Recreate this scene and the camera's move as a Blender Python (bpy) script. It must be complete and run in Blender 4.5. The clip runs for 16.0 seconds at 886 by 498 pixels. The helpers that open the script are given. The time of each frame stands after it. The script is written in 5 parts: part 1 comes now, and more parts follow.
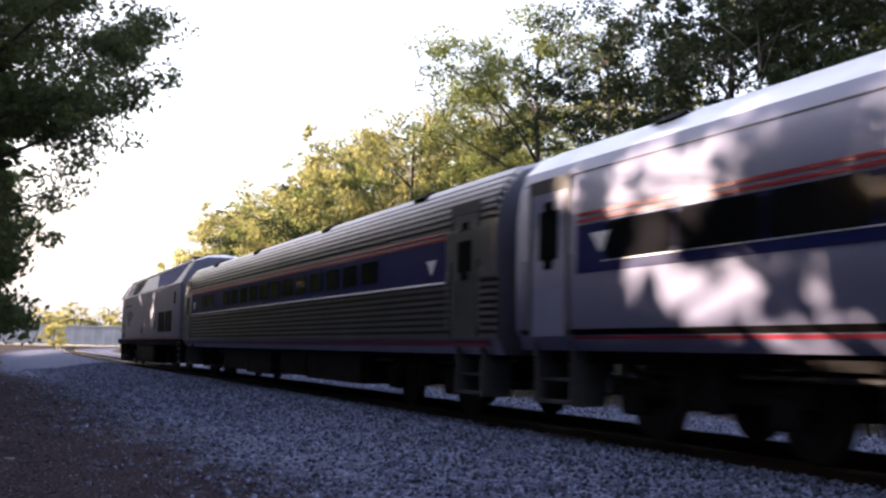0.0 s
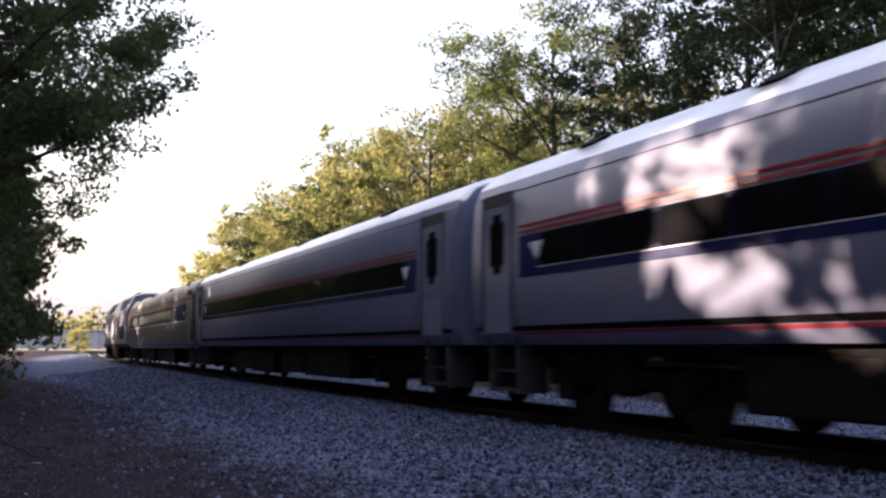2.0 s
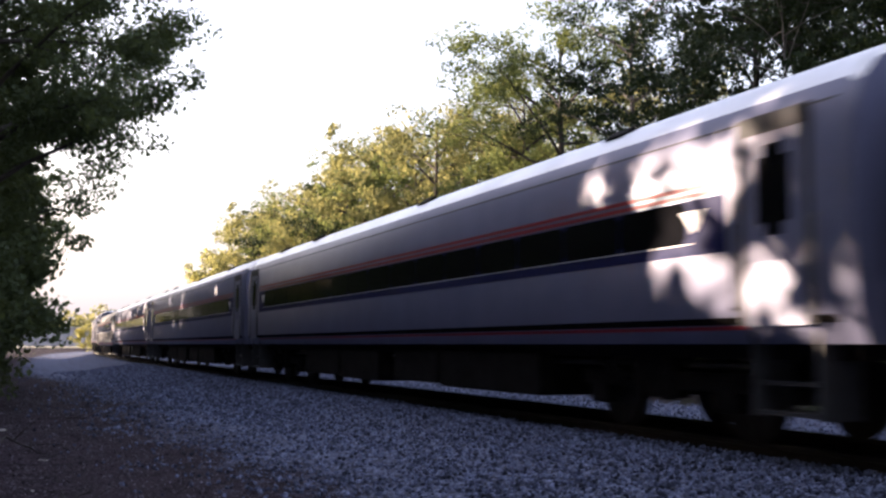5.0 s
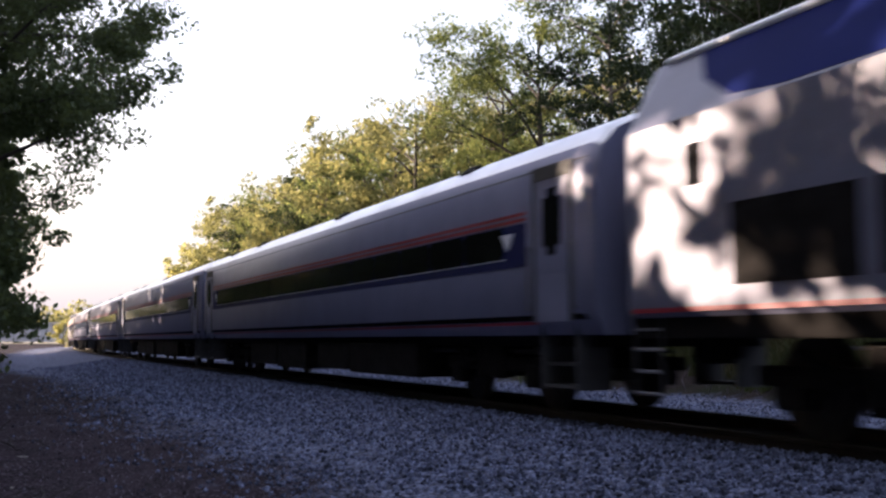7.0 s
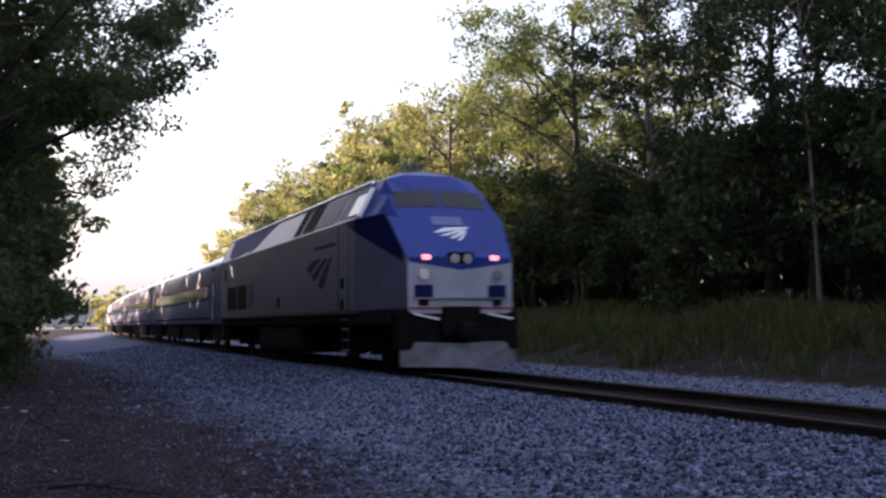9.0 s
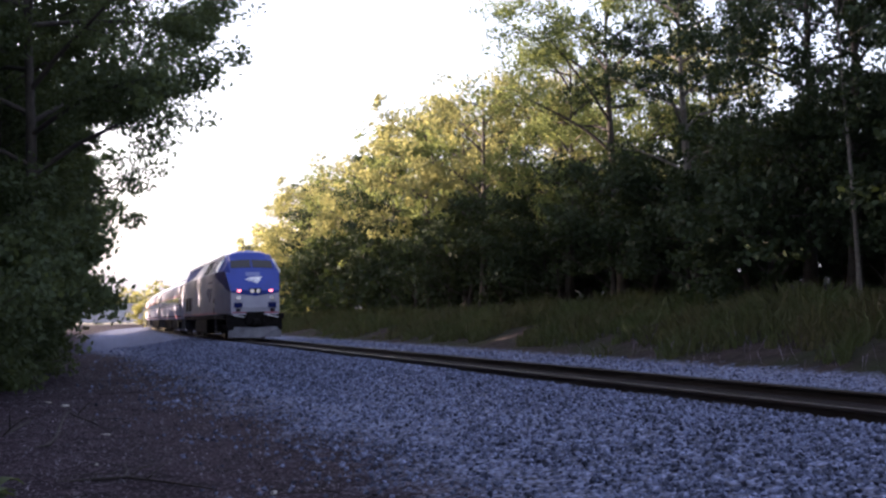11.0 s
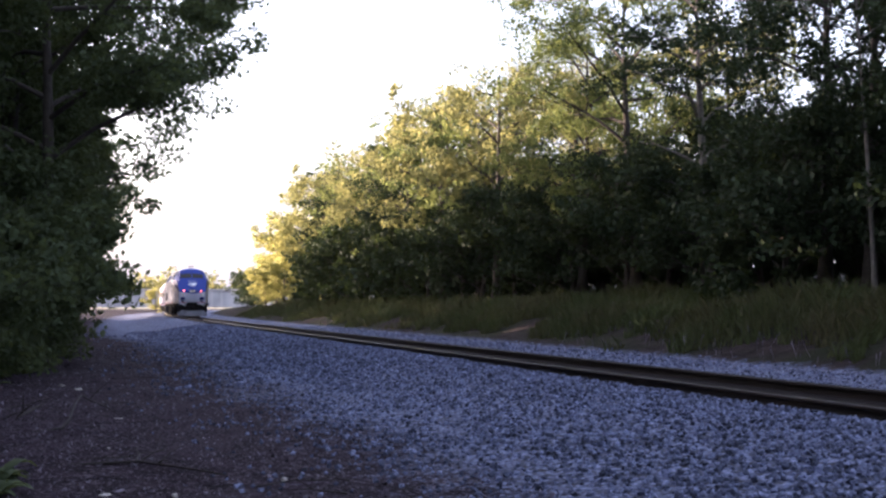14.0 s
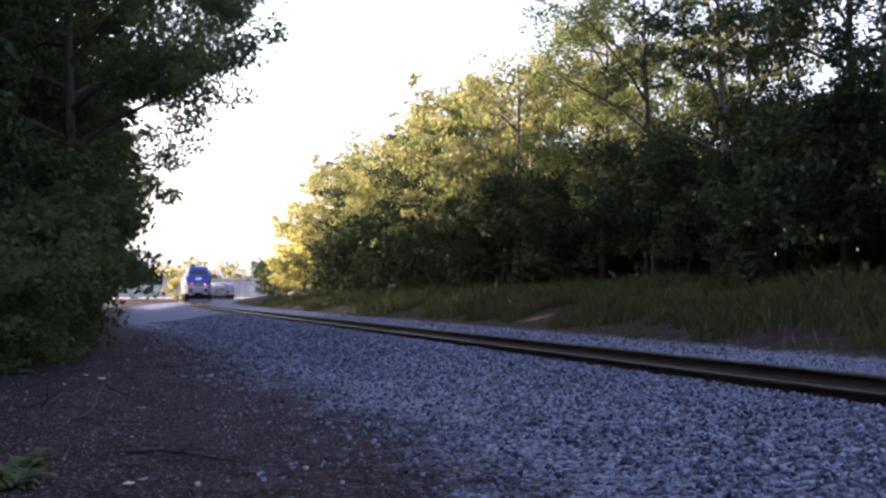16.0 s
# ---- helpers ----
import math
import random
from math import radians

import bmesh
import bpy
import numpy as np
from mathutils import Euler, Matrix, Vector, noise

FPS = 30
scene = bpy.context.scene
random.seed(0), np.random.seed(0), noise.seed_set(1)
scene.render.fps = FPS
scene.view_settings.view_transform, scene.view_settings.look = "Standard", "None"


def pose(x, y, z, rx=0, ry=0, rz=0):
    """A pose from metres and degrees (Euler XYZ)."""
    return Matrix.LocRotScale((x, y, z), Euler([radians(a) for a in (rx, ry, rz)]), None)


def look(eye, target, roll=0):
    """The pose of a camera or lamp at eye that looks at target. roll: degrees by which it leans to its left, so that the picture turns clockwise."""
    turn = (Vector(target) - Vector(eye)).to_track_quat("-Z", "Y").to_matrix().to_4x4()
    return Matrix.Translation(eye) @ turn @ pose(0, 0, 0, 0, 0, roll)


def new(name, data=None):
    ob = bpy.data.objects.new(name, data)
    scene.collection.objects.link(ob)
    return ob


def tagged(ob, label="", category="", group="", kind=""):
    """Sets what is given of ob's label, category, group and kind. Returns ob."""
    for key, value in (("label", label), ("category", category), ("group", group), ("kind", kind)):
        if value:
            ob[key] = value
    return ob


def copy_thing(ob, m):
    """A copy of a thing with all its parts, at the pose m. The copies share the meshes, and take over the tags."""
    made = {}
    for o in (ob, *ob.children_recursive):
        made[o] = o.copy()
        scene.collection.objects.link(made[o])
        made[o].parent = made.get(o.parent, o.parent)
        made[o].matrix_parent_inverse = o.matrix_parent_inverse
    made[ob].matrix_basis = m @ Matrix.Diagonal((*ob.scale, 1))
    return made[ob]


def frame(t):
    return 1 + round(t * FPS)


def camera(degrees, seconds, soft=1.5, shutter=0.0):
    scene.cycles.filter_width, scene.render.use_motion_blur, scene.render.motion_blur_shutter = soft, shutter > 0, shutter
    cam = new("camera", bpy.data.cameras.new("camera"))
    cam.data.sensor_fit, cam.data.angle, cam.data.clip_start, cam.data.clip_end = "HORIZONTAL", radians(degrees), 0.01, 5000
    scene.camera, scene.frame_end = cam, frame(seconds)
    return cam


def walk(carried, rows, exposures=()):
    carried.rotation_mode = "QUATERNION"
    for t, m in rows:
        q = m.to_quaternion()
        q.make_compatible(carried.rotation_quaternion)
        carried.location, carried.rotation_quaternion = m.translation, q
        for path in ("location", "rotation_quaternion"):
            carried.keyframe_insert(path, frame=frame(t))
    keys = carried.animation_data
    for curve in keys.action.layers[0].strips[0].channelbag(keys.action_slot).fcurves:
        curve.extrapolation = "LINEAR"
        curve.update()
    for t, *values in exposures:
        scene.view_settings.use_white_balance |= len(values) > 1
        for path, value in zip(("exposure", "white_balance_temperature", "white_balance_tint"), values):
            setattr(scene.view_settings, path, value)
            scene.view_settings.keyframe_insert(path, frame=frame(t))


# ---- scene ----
cam = camera(45.0, 16.0, soft=2.5, shutter=0.5)
PATH = [
    (0.0, pose(0, 0, 0.981, 95.47, -1.34, -5.98)),
    (0.5, pose(0, 0, 0.981, 95.43, -0.73, -4.96)),
    (1.0, pose(0, 0, 0.981, 95.62, -0.44, -4.80)),
    (1.5, pose(0, 0, 0.981, 95.39, -0.13, -5.20)),
    (2.0, pose(0, 0, 0.981, 95.29, -0.14, -4.83)),
    (2.5, pose(0, 0, 0.981, 95.52, -0.19, -4.80)),
    (3.0, pose(0, 0, 0.981, 95.55, -0.17, -4.34)),
    (3.5, pose(0, 0, 0.981, 95.55, -0.05, -3.96)),
    (4.0, pose(0, 0, 0.981, 95.29, -0.15, -4.02)),
    (4.2, pose(0, 0, 0.981, 95.26, -0.26, -4.20)),
    (6.3, pose(0, 0, 0.981, 95.10, -0.18, -5.12)),
    (6.5, pose(0, 0, 0.981, 94.99, -0.16, -5.59)),
    (7.0, pose(0, 0, 0.981, 94.82, 0.15, -5.54)),
    (7.5, pose(0, 0, 0.981, 94.17, 0.52, -5.65)),
    (8.0, pose(0, 0, 0.981, 94.71, 0.84, -4.99)),
    (8.5, pose(0, 0, 0.981, 94.55, 0.60, -4.20)),
    (9.0, pose(0, 0, 0.981, 93.97, 0.42, -3.64)),
    (11.5, pose(0, 0, 0.981, 93.57, 0.73, -1.36)),
    (12.0, pose(0, 0, 0.981, 93.65, 0.33, -1.18)),
    (12.5, pose(0, 0, 0.981, 93.18, 0.13, -1.35)),
    (13.0, pose(0, 0, 0.981, 93.03, 0.29, -1.14)),
    (13.5, pose(0, 0, 0.981, 92.71, 0.21, -1.31)),
    (14.0, pose(0, 0, 0.981, 93.06, -0.04, -1.08)),
    (14.5, pose(0, 0, 0.981, 92.70, -0.41, -1.06)),
    (15.0, pose(0, 0, 0.981, 92.36, -0.18, -0.52)),
    (15.5, pose(0, 0, 0.981, 92.70, 0.17, 0.06)),
    (16.0, pose(0, 0, 0.981, 92.47, 0.11, 0.00)),
]
walk(cam, PATH, exposures=[(0.0, 2.50, 5520, 23), (1.2, 2.26, 5520, 23), (4.0, 2.24, 5520, 23), (7.5, 2.14, 5490, 23), (8.1, 2.11, 5450, 23), (8.5, 2.2, 5420, 23), (9.0, 2.2, 5400, 24), (12.0, 2.62, 5310, 26), (16.0, 2.62, 5310, 26)])

# ---- light: low evening sun on the far side of the left-hand trees, clear sky ----
SUN_ELEVATION = 10.5
SUN_WAY = Vector((-0.92, 0.39, 0.0)).normalized()
world = bpy.data.worlds.new("world")
world.use_nodes = True
scene.world = world
sky = world.node_tree.nodes.new("ShaderNodeTexSky")
sky.sky_type = "NISHITA"
sky.sun_disc = False
sky.sun_elevation = radians(SUN_ELEVATION)
sky.sun_rotation = math.atan2(SUN_WAY.x, SUN_WAY.y)
sky.dust_density = 6.0
sky.air_density = 1.2
sky.ozone_density = 0.4
back = world.node_tree.nodes["Background"]
back.inputs["Strength"].default_value = 0.106
haze = world.node_tree.nodes.new("ShaderNodeMixRGB")
haze.inputs["Fac"].default_value = 0.32
haze.inputs["Color2"].default_value = (4.7, 4.45, 4.15, 1)
world.node_tree.links.new(sky.outputs["Color"], haze.inputs["Color1"])
world.node_tree.links.new(haze.outputs["Color"], back.inputs["Color"])
sun = new("sun", bpy.data.lights.new("sun", "SUN"))
sun.data.energy = 5.0
sun.data.angle = radians(0.6)
sun.data.color = (1.0, 0.735, 0.43)
sun_at = Vector((SUN_WAY.x * math.cos(radians(SUN_ELEVATION)), SUN_WAY.y * math.cos(radians(SUN_ELEVATION)), math.sin(radians(SUN_ELEVATION))))
sun.matrix_world = look(sun_at * 100, (0, 0, 0))

# ---- the track's line: straight beside the camera, then bending slowly to the right ----
TRACK_OFFSET, TRACK_TURN, BEND_START, BEND_RATE = 8.12, radians(17.37), 4.2, 5.68e-6
LINE_S = np.arange(-120.0, 420.0, 0.5)
_bend = np.maximum(LINE_S - BEND_START, 0) * BEND_RATE
_head = TRACK_TURN - np.concatenate([[0], np.cumsum((_bend[1:] + _bend[:-1]) * 0.25)])
_zero = int(np.argmin(abs(LINE_S)))
LINE_X = np.concatenate([[0], np.cumsum(-(np.sin(_head[1:]) + np.sin(_head[:-1])) * 0.25)])
LINE_Y = np.concatenate([[0], np.cumsum((np.cos(_head[1:]) + np.cos(_head[:-1])) * 0.25)])
LINE_X = LINE_X - LINE_X[_zero] + TRACK_OFFSET * math.cos(TRACK_TURN)
LINE_Y = LINE_Y - LINE_Y[_zero] + TRACK_OFFSET * math.sin(TRACK_TURN)


def at(s, lat, z=0.0):
    """World place from metres along the line, metres to its right (away from the camera) and height over the rail."""
    h = float(np.interp(s, LINE_S, _head))
    return Vector((float(np.interp(s, LINE_S, LINE_X)) + lat * math.cos(h), float(np.interp(s, LINE_S, LINE_Y)) + lat * math.sin(h), z))


def heading(s):
    return float(np.interp(s, LINE_S, _head))


# ---- materials ----
def material(name, colour, rough=0.6, metal=0.0, vary=0.25, scale=4.0, bump=0.0, bump_scale=60.0, second=None, island=0.0, per_object=0.0, spec=0.5, coat=0.0):
    m = bpy.data.materials.new(name)
    m.use_nodes = True
    n, l = m.node_tree.nodes, m.node_tree.links
    p = n["Principled BSDF"]
    p.inputs["Roughness"].default_value = rough
    p.inputs["Metallic"].default_value = metal
    p.inputs["Specular IOR Level"].default_value = spec
    p.inputs["Coat Weight"].default_value = coat
    geo = n.new("ShaderNodeTexCoord")
    big = n.new("ShaderNodeTexNoise")
    big.inputs["Scale"].default_value = scale
    big.inputs["Detail"].default_value = 6.0
    l.new(geo.outputs["Object"], big.inputs["Vector"])
    fine = n.new("ShaderNodeTexNoise")
    fine.inputs["Scale"].default_value = bump_scale
    fine.inputs["Detail"].default_value = 4.0
    l.new(geo.outputs["Object"], fine.inputs["Vector"])
    mix = n.new("ShaderNodeMix")
    mix.data_type = "RGBA"
    dark = second if second else tuple(c * (1 - vary) for c in colour)
    light = colour if second else tuple(min(c * (1 + vary), 1) for c in colour)
    mix.inputs["A"].default_value = (*dark, 1)
    mix.inputs["B"].default_value = (*light, 1)
    ramp = n.new("ShaderNodeMapRange")
    ramp.inputs["From Min"].default_value, ramp.inputs["From Max"].default_value = 0.3, 0.7
    add = n.new("ShaderNodeMath")
    add.operation = "MULTIPLY_ADD"
    l.new(fine.outputs["Fac"], add.inputs[0])
    add.inputs[1].default_value = 0.35
    l.new(big.outputs["Fac"], add.inputs[2])
    sub = n.new("ShaderNodeMath")
    sub.operation = "SUBTRACT"
    l.new(add.outputs[0], sub.inputs[0])
    sub.inputs[1].default_value = 0.175
    l.new(sub.outputs[0], ramp.inputs["Value"])
    l.new(ramp.outputs["Result"], mix.inputs["Factor"])
    colour_out = mix.outputs["Result"]
    if island or per_object:
        info = n.new("ShaderNodeNewGeometry") if island else n.new("ShaderNodeObjectInfo")
        hsv = n.new("ShaderNodeHueSaturation")
        r = n.new("ShaderNodeMapRange")
        amount = island or per_object
        r.inputs["To Min"].default_value, r.inputs["To Max"].default_value = 1 - amount, 1 + amount
        l.new(info.outputs["Random Per Island" if island else "Random"], r.inputs["Value"])
        l.new(r.outputs["Result"], hsv.inputs["Value"])
        l.new(colour_out, hsv.inputs["Color"])
        colour_out = hsv.outputs["Color"]
    l.new(colour_out, p.inputs["Base Color"])
    if bump:
        b = n.new("ShaderNodeBump")
        b.inputs["Strength"].default_value = bump
        b.inputs["Distance"].default_value = 0.02
        l.new(fine.outputs["Fac"], b.inputs["Height"])
        l.new(b.outputs["Normal"], p.inputs["Normal"])
    return m


def leaf_material(name, colour, second, through_colour, through_share=0.35):
    m = material(name, colour, rough=0.65, scale=0.35, bump_scale=3.0, second=second, island=0.35, spec=0.1)
    n, l = m.node_tree.nodes, m.node_tree.links
    p, out = n["Principled BSDF"], n["Material Output"]
    t = n.new("ShaderNodeBsdfTranslucent")
    t.inputs["Color"].default_value = (*through_colour, 1)
    mix = n.new("ShaderNodeMixShader")
    mix.inputs[0].default_value = through_share
    l.new(p.outputs[0], mix.inputs[1])
    l.new(t.outputs[0], mix.inputs[2])
    l.new(mix.outputs[0], out.inputs["Surface"])
    return m


def glow(name, colour, strength):
    m = bpy.data.materials.new(name)
    m.use_nodes = True
    p = m.node_tree.nodes["Principled BSDF"]
    p.inputs["Base Color"].default_value = (*colour, 1)
    p.inputs["Emission Color"].default_value = (*colour, 1)
    p.inputs["Emission Strength"].default_value = strength
    return m


SILVER = material("brushed_silver_paint", (0.185, 0.192, 0.295), rough=0.42, metal=0.12, vary=0.10, scale=1.3, bump_scale=25)
STEEL = material("stainless_steel", (0.27, 0.27, 0.30), rough=0.33, metal=0.92, vary=0.12, scale=1.1, bump_scale=30)
# roof base set this pale to carry the sky's sheen in its colour
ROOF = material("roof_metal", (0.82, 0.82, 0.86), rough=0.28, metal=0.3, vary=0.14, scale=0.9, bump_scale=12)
LOCO_SILVER = material("darker_silver_paint", (0.125, 0.130, 0.195), rough=0.42, metal=0.12, vary=0.14, scale=1.6, bump_scale=22)
BLUE = material("blue_paint", (0.012, 0.031, 0.215), rough=0.42, vary=0.12, scale=1.0, spec=0.25)
BLUE_MATT = material("matt_blue_paint", (0.008, 0.014, 0.10), rough=0.6, vary=0.12, scale=1.0, spec=0.03)
NAVY = material("navy_paint", (0.006, 0.010, 0.070), rough=0.5, vary=0.15, scale=1.0, spec=0.10)
RED = material("red_paint", (0.24, 0.008, 0.022), rough=0.4, vary=0.15, scale=2.0)
WHITE = material("white_paint", (0.75, 0.75, 0.76), rough=0.4, vary=0.06, scale=2.0)
GLASS = material("dark_window_glass", (0.006, 0.006, 0.008), rough=0.08, vary=0.2, scale=0.8, spec=0.35)
BLACK = material("black_underframe", (0.011, 0.010, 0.010), rough=0.75, vary=0.4, scale=5, bump=0.3, bump_scale=40, spec=0.03)
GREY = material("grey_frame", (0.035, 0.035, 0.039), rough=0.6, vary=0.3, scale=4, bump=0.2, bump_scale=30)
RUBBER = material("diaphragm_rubber", (0.05, 0.05, 0.055), rough=0.8, vary=0.2, scale=6)
WHEEL = material("wheel_steel", (0.032, 0.027, 0.025), rough=0.7, metal=0.3, vary=0.3, scale=6)
LAMP_OFF = material("lamp_reflector", (0.6, 0.6, 0.62), rough=0.15, metal=0.7, vary=0.1, scale=9)
LAMP_RED = glow("lit_marker_lamp", (1.0, 0.17, 0.15), 0.85)
# nose silver lightened: the sky it reflects is put into the colour
NOSE_SILVER = material("sky_lit_nose_silver", (0.33, 0.33, 0.40), rough=0.4, metal=0.1, vary=0.10, scale=2.0, bump_scale=20)
BOARD = material("grey_blue_board", (0.10, 0.12, 0.28), rough=0.5, vary=0.1, scale=5)
LAMP_WHITE = glow("lit_headlamp", (1.0, 0.93, 0.85), 6.0)
RAIL = material("rail_rust", (0.022, 0.015, 0.012), rough=0.65, metal=0.3, vary=0.35, scale=3, bump=0.2, bump_scale=50)
RAIL_TOP = material("polished_rail_head", (0.42, 0.40, 0.39), rough=0.2, metal=0.95, vary=0.08, scale=2)
TIE = material("weathered_tie", (0.016, 0.012, 0.011), rough=0.85, vary=0.4, scale=5, bump=0.5, bump_scale=35, per_object=0.3)
STONE = material("ballast_stone", (0.160, 0.180, 0.280), rough=0.85, second=(0.038, 0.044, 0.074), scale=8.0, bump=0.4, bump_scale=60, island=0.75, spec=0.15)
PEBBLE = material("dusty_pebbles", (0.175, 0.158, 0.195), rough=0.9, second=(0.045, 0.038, 0.048), scale=9.0, bump_scale=50, island=0.7, spec=0.1)
GRASS = leaf_material("tall_grass", (0.047, 0.068, 0.024), (0.072, 0.058, 0.031), (0.08, 0.10, 0.03), 0.22)
BARK = material("bark", (0.055, 0.045, 0.036), rough=0.9, second=(0.028, 0.023, 0.019), scale=6, bump=0.8, bump_scale=24)
PALE_BARK = material("pale_bark", (0.17, 0.155, 0.135), rough=0.9, second=(0.08, 0.07, 0.06), scale=5, bump=0.6, bump_scale=24)
LEAF = leaf_material("green_leaves", (0.062, 0.090, 0.028), (0.040, 0.062, 0.022), (0.20, 0.23, 0.07), 0.42)
LEAF_OLIVE = leaf_material("olive_leaves", (0.105, 0.115, 0.038), (0.065, 0.080, 0.028), (0.30, 0.29, 0.105), 0.5)
# darkened leaf copy: the wood's own shade is put into the colour
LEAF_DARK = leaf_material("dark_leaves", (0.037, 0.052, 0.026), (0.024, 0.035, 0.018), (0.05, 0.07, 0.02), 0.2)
# left row's leaves lightened: haze and glare over them put into the colour
LEAF_SIDE = leaf_material("soft_green_leaves", (0.070, 0.092, 0.046), (0.045, 0.060, 0.032), (0.15, 0.18, 0.05), 0.3)
LEAF_YELLOW = leaf_material("yellow_leaves", (0.17, 0.15, 0.028), (0.10, 0.10, 0.022), (0.44, 0.42, 0.13), 0.5)
WALL_FAR = material("pale_cladding", (0.48, 0.45, 0.44), rough=0.8, vary=0.12, scale=0.3)
# bay walls lightened almost to the piers: distance haze put into the colour
WALL_HAZED = material("haze_pale_cladding", (0.42, 0.40, 0.40), rough=0.8, vary=0.2, scale=0.3)
FAR_EARTH = material("far_earth", (0.08, 0.075, 0.05), rough=0.95, vary=0.3, scale=0.05)
PILOT = material("dusty_pilot_paint", (0.115, 0.115, 0.135), rough=0.7, vary=0.35, scale=2.5, bump_scale=14)
TWIG = material("dry_twig", (0.018, 0.014, 0.013), rough=0.9, vary=0.3, scale=10)
LITTER = material("pale_scrap", (0.42, 0.40, 0.37), rough=0.8, vary=0.3, scale=12)


def ground_material():
    """Ballast, dirt and bank earth, mixed along the track's sideways distance with a ragged edge."""
    m = bpy.data.materials.new("ground_mix")
    m.use_nodes = True
    n, l = m.node_tree.nodes, m.node_tree.links
    p = n["Principled BSDF"]
    p.inputs["Roughness"].default_value = 0.95
    p.inputs["Specular IOR Level"].default_value = 0.05
    tc = n.new("ShaderNodeTexCoord")

    def tex(scale, detail=5.0):
        t = n.new("ShaderNodeTexNoise")
        t.inputs["Scale"].default_value, t.inputs["Detail"].default_value = scale, detail
        l.new(tc.outputs["Object"], t.inputs["Vector"])
        return t.outputs["Fac"]

    def span(x, lo, hi, a=0.0, b=1.0):
        r = n.new("ShaderNodeMapRange")
        for k, v in (("From Min", lo), ("From Max", hi), ("To Min", a), ("To Max", b)):
            r.inputs[k].default_value = v
        l.new(x, r.inputs["Value"])
        return r.outputs["Result"]

    def blend(f, a, b):
        x = n.new("ShaderNodeMix")
        x.data_type = "RGBA"
        l.new(f, x.inputs["Factor"])
        for k, v in (("A", a), ("B", b)):
            if isinstance(v, tuple):
                x.inputs[k].default_value = (*v, 1)
            else:
                l.new(v, x.inputs[k])
        return x.outputs["Result"]

    def plus(a, b, op="ADD"):
        x = n.new("ShaderNodeMath")
        x.operation = op
        for i, v in enumerate((a, b)):
            if isinstance(v, float):
                x.inputs[i].default_value = v
            else:
                l.new(v, x.inputs[i])
        return x.outputs[0]

    cells = n.new("ShaderNodeTexVoronoi")
    cells.inputs["Scale"].default_value = 17.0
    l.new(tc.outputs["Object"], cells.inputs["Vector"])
    grey = n.new("ShaderNodeSeparateColor")
    l.new(cells.outputs["Color"], grey.inputs[0])
    stone = blend(span(grey.outputs[0], 0.0, 1.0), (0.048, 0.054, 0.088), (0.235, 0.262, 0.395))
    # colour darkens towards cell edges, painting the shade between stones
    ballast = blend(span(cells.outputs["Distance"], 0.40, 0.85), stone, (0.04, 0.04, 0.048))
    big, mid, fine = tex(0.45), tex(3.2), tex(22.0)
    dirt = blend(span(mid, 0.35, 0.68), (0.009, 0.006, 0.009), (0.030, 0.021, 0.029))
    dirt = blend(span(fine, 0.55, 0.70), dirt, (0.135, 0.115, 0.135))
    dirt = blend(span(big, 0.58, 0.72, 0.0, 0.5), dirt, (0.055, 0.045, 0.052))
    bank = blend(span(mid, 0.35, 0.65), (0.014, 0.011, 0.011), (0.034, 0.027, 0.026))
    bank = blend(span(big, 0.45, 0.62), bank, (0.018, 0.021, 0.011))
    at_side = n.new("ShaderNodeAttribute")
    at_side.attribute_name = "sideways"
    wob = plus(plus(span(mid, 0.25, 0.75, -0.8, 0.8), span(fine, 0.25, 0.75, -0.7, 0.7)), span(big, 0.3, 0.7, -0.5, 0.5))
    lat = plus(at_side.outputs["Fac"], wob)
    out = blend(span(lat, -5.6, -4.5), dirt, ballast)
    away = plus(at_side.outputs["Fac"], 0.0, "ABSOLUTE")
    out = blend(span(plus(away, span(fine, 0.3, 0.7, -0.15, 0.15)), 0.95, 1.15), (0.014, 0.011, 0.011), out)
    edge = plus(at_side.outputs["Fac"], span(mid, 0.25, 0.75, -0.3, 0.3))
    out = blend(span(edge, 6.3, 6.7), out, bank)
    l.new(out, p.inputs["Base Color"])
    bump = n.new("ShaderNodeBump")
    bump.inputs["Strength"].default_value, bump.inputs["Distance"].default_value = 0.9, 0.035
    l.new(plus(plus(span(cells.outputs["Distance"], 0.0, 0.6, 0.5, 0.0), fine), mid), bump.inputs["Height"])
    l.new(bump.outputs["Normal"], p.inputs["Normal"])
    return m


GROUND = ground_material()


# ---- mesh helpers ----
def empty(name, label="", category="", group="", kind=""):
    ob = new(name)
    ob.empty_display_size = 0.2
    return tagged(ob, label, category, group, kind)


def part(name, bm, mat, parent=None, label="", kind=""):
    me = bpy.data.meshes.new(name)
    bm.normal_update()
    bm.to_mesh(me)
    bm.free()
    for m in (mat if isinstance(mat, (list, tuple)) else [mat]):
        me.materials.append(m)
    ob = new(name, me)
    if parent is not None:
        ob.parent = parent
    return tagged(ob, label, kind=kind)


def solid(name, verts, faces, mat, parent=None, label="", kind="", smooth=False):
    me = bpy.data.meshes.new(name)
    me.from_pydata([tuple(v) for v in verts], [], faces)
    for m in (mat if isinstance(mat, (list, tuple)) else [mat]):
        me.materials.append(m)
    if smooth:
        me.polygons.foreach_set("use_smooth", [True] * len(me.polygons))
    ob = new(name, me)
    if parent is not None:
        ob.parent = parent
    return tagged(ob, label, kind=kind)


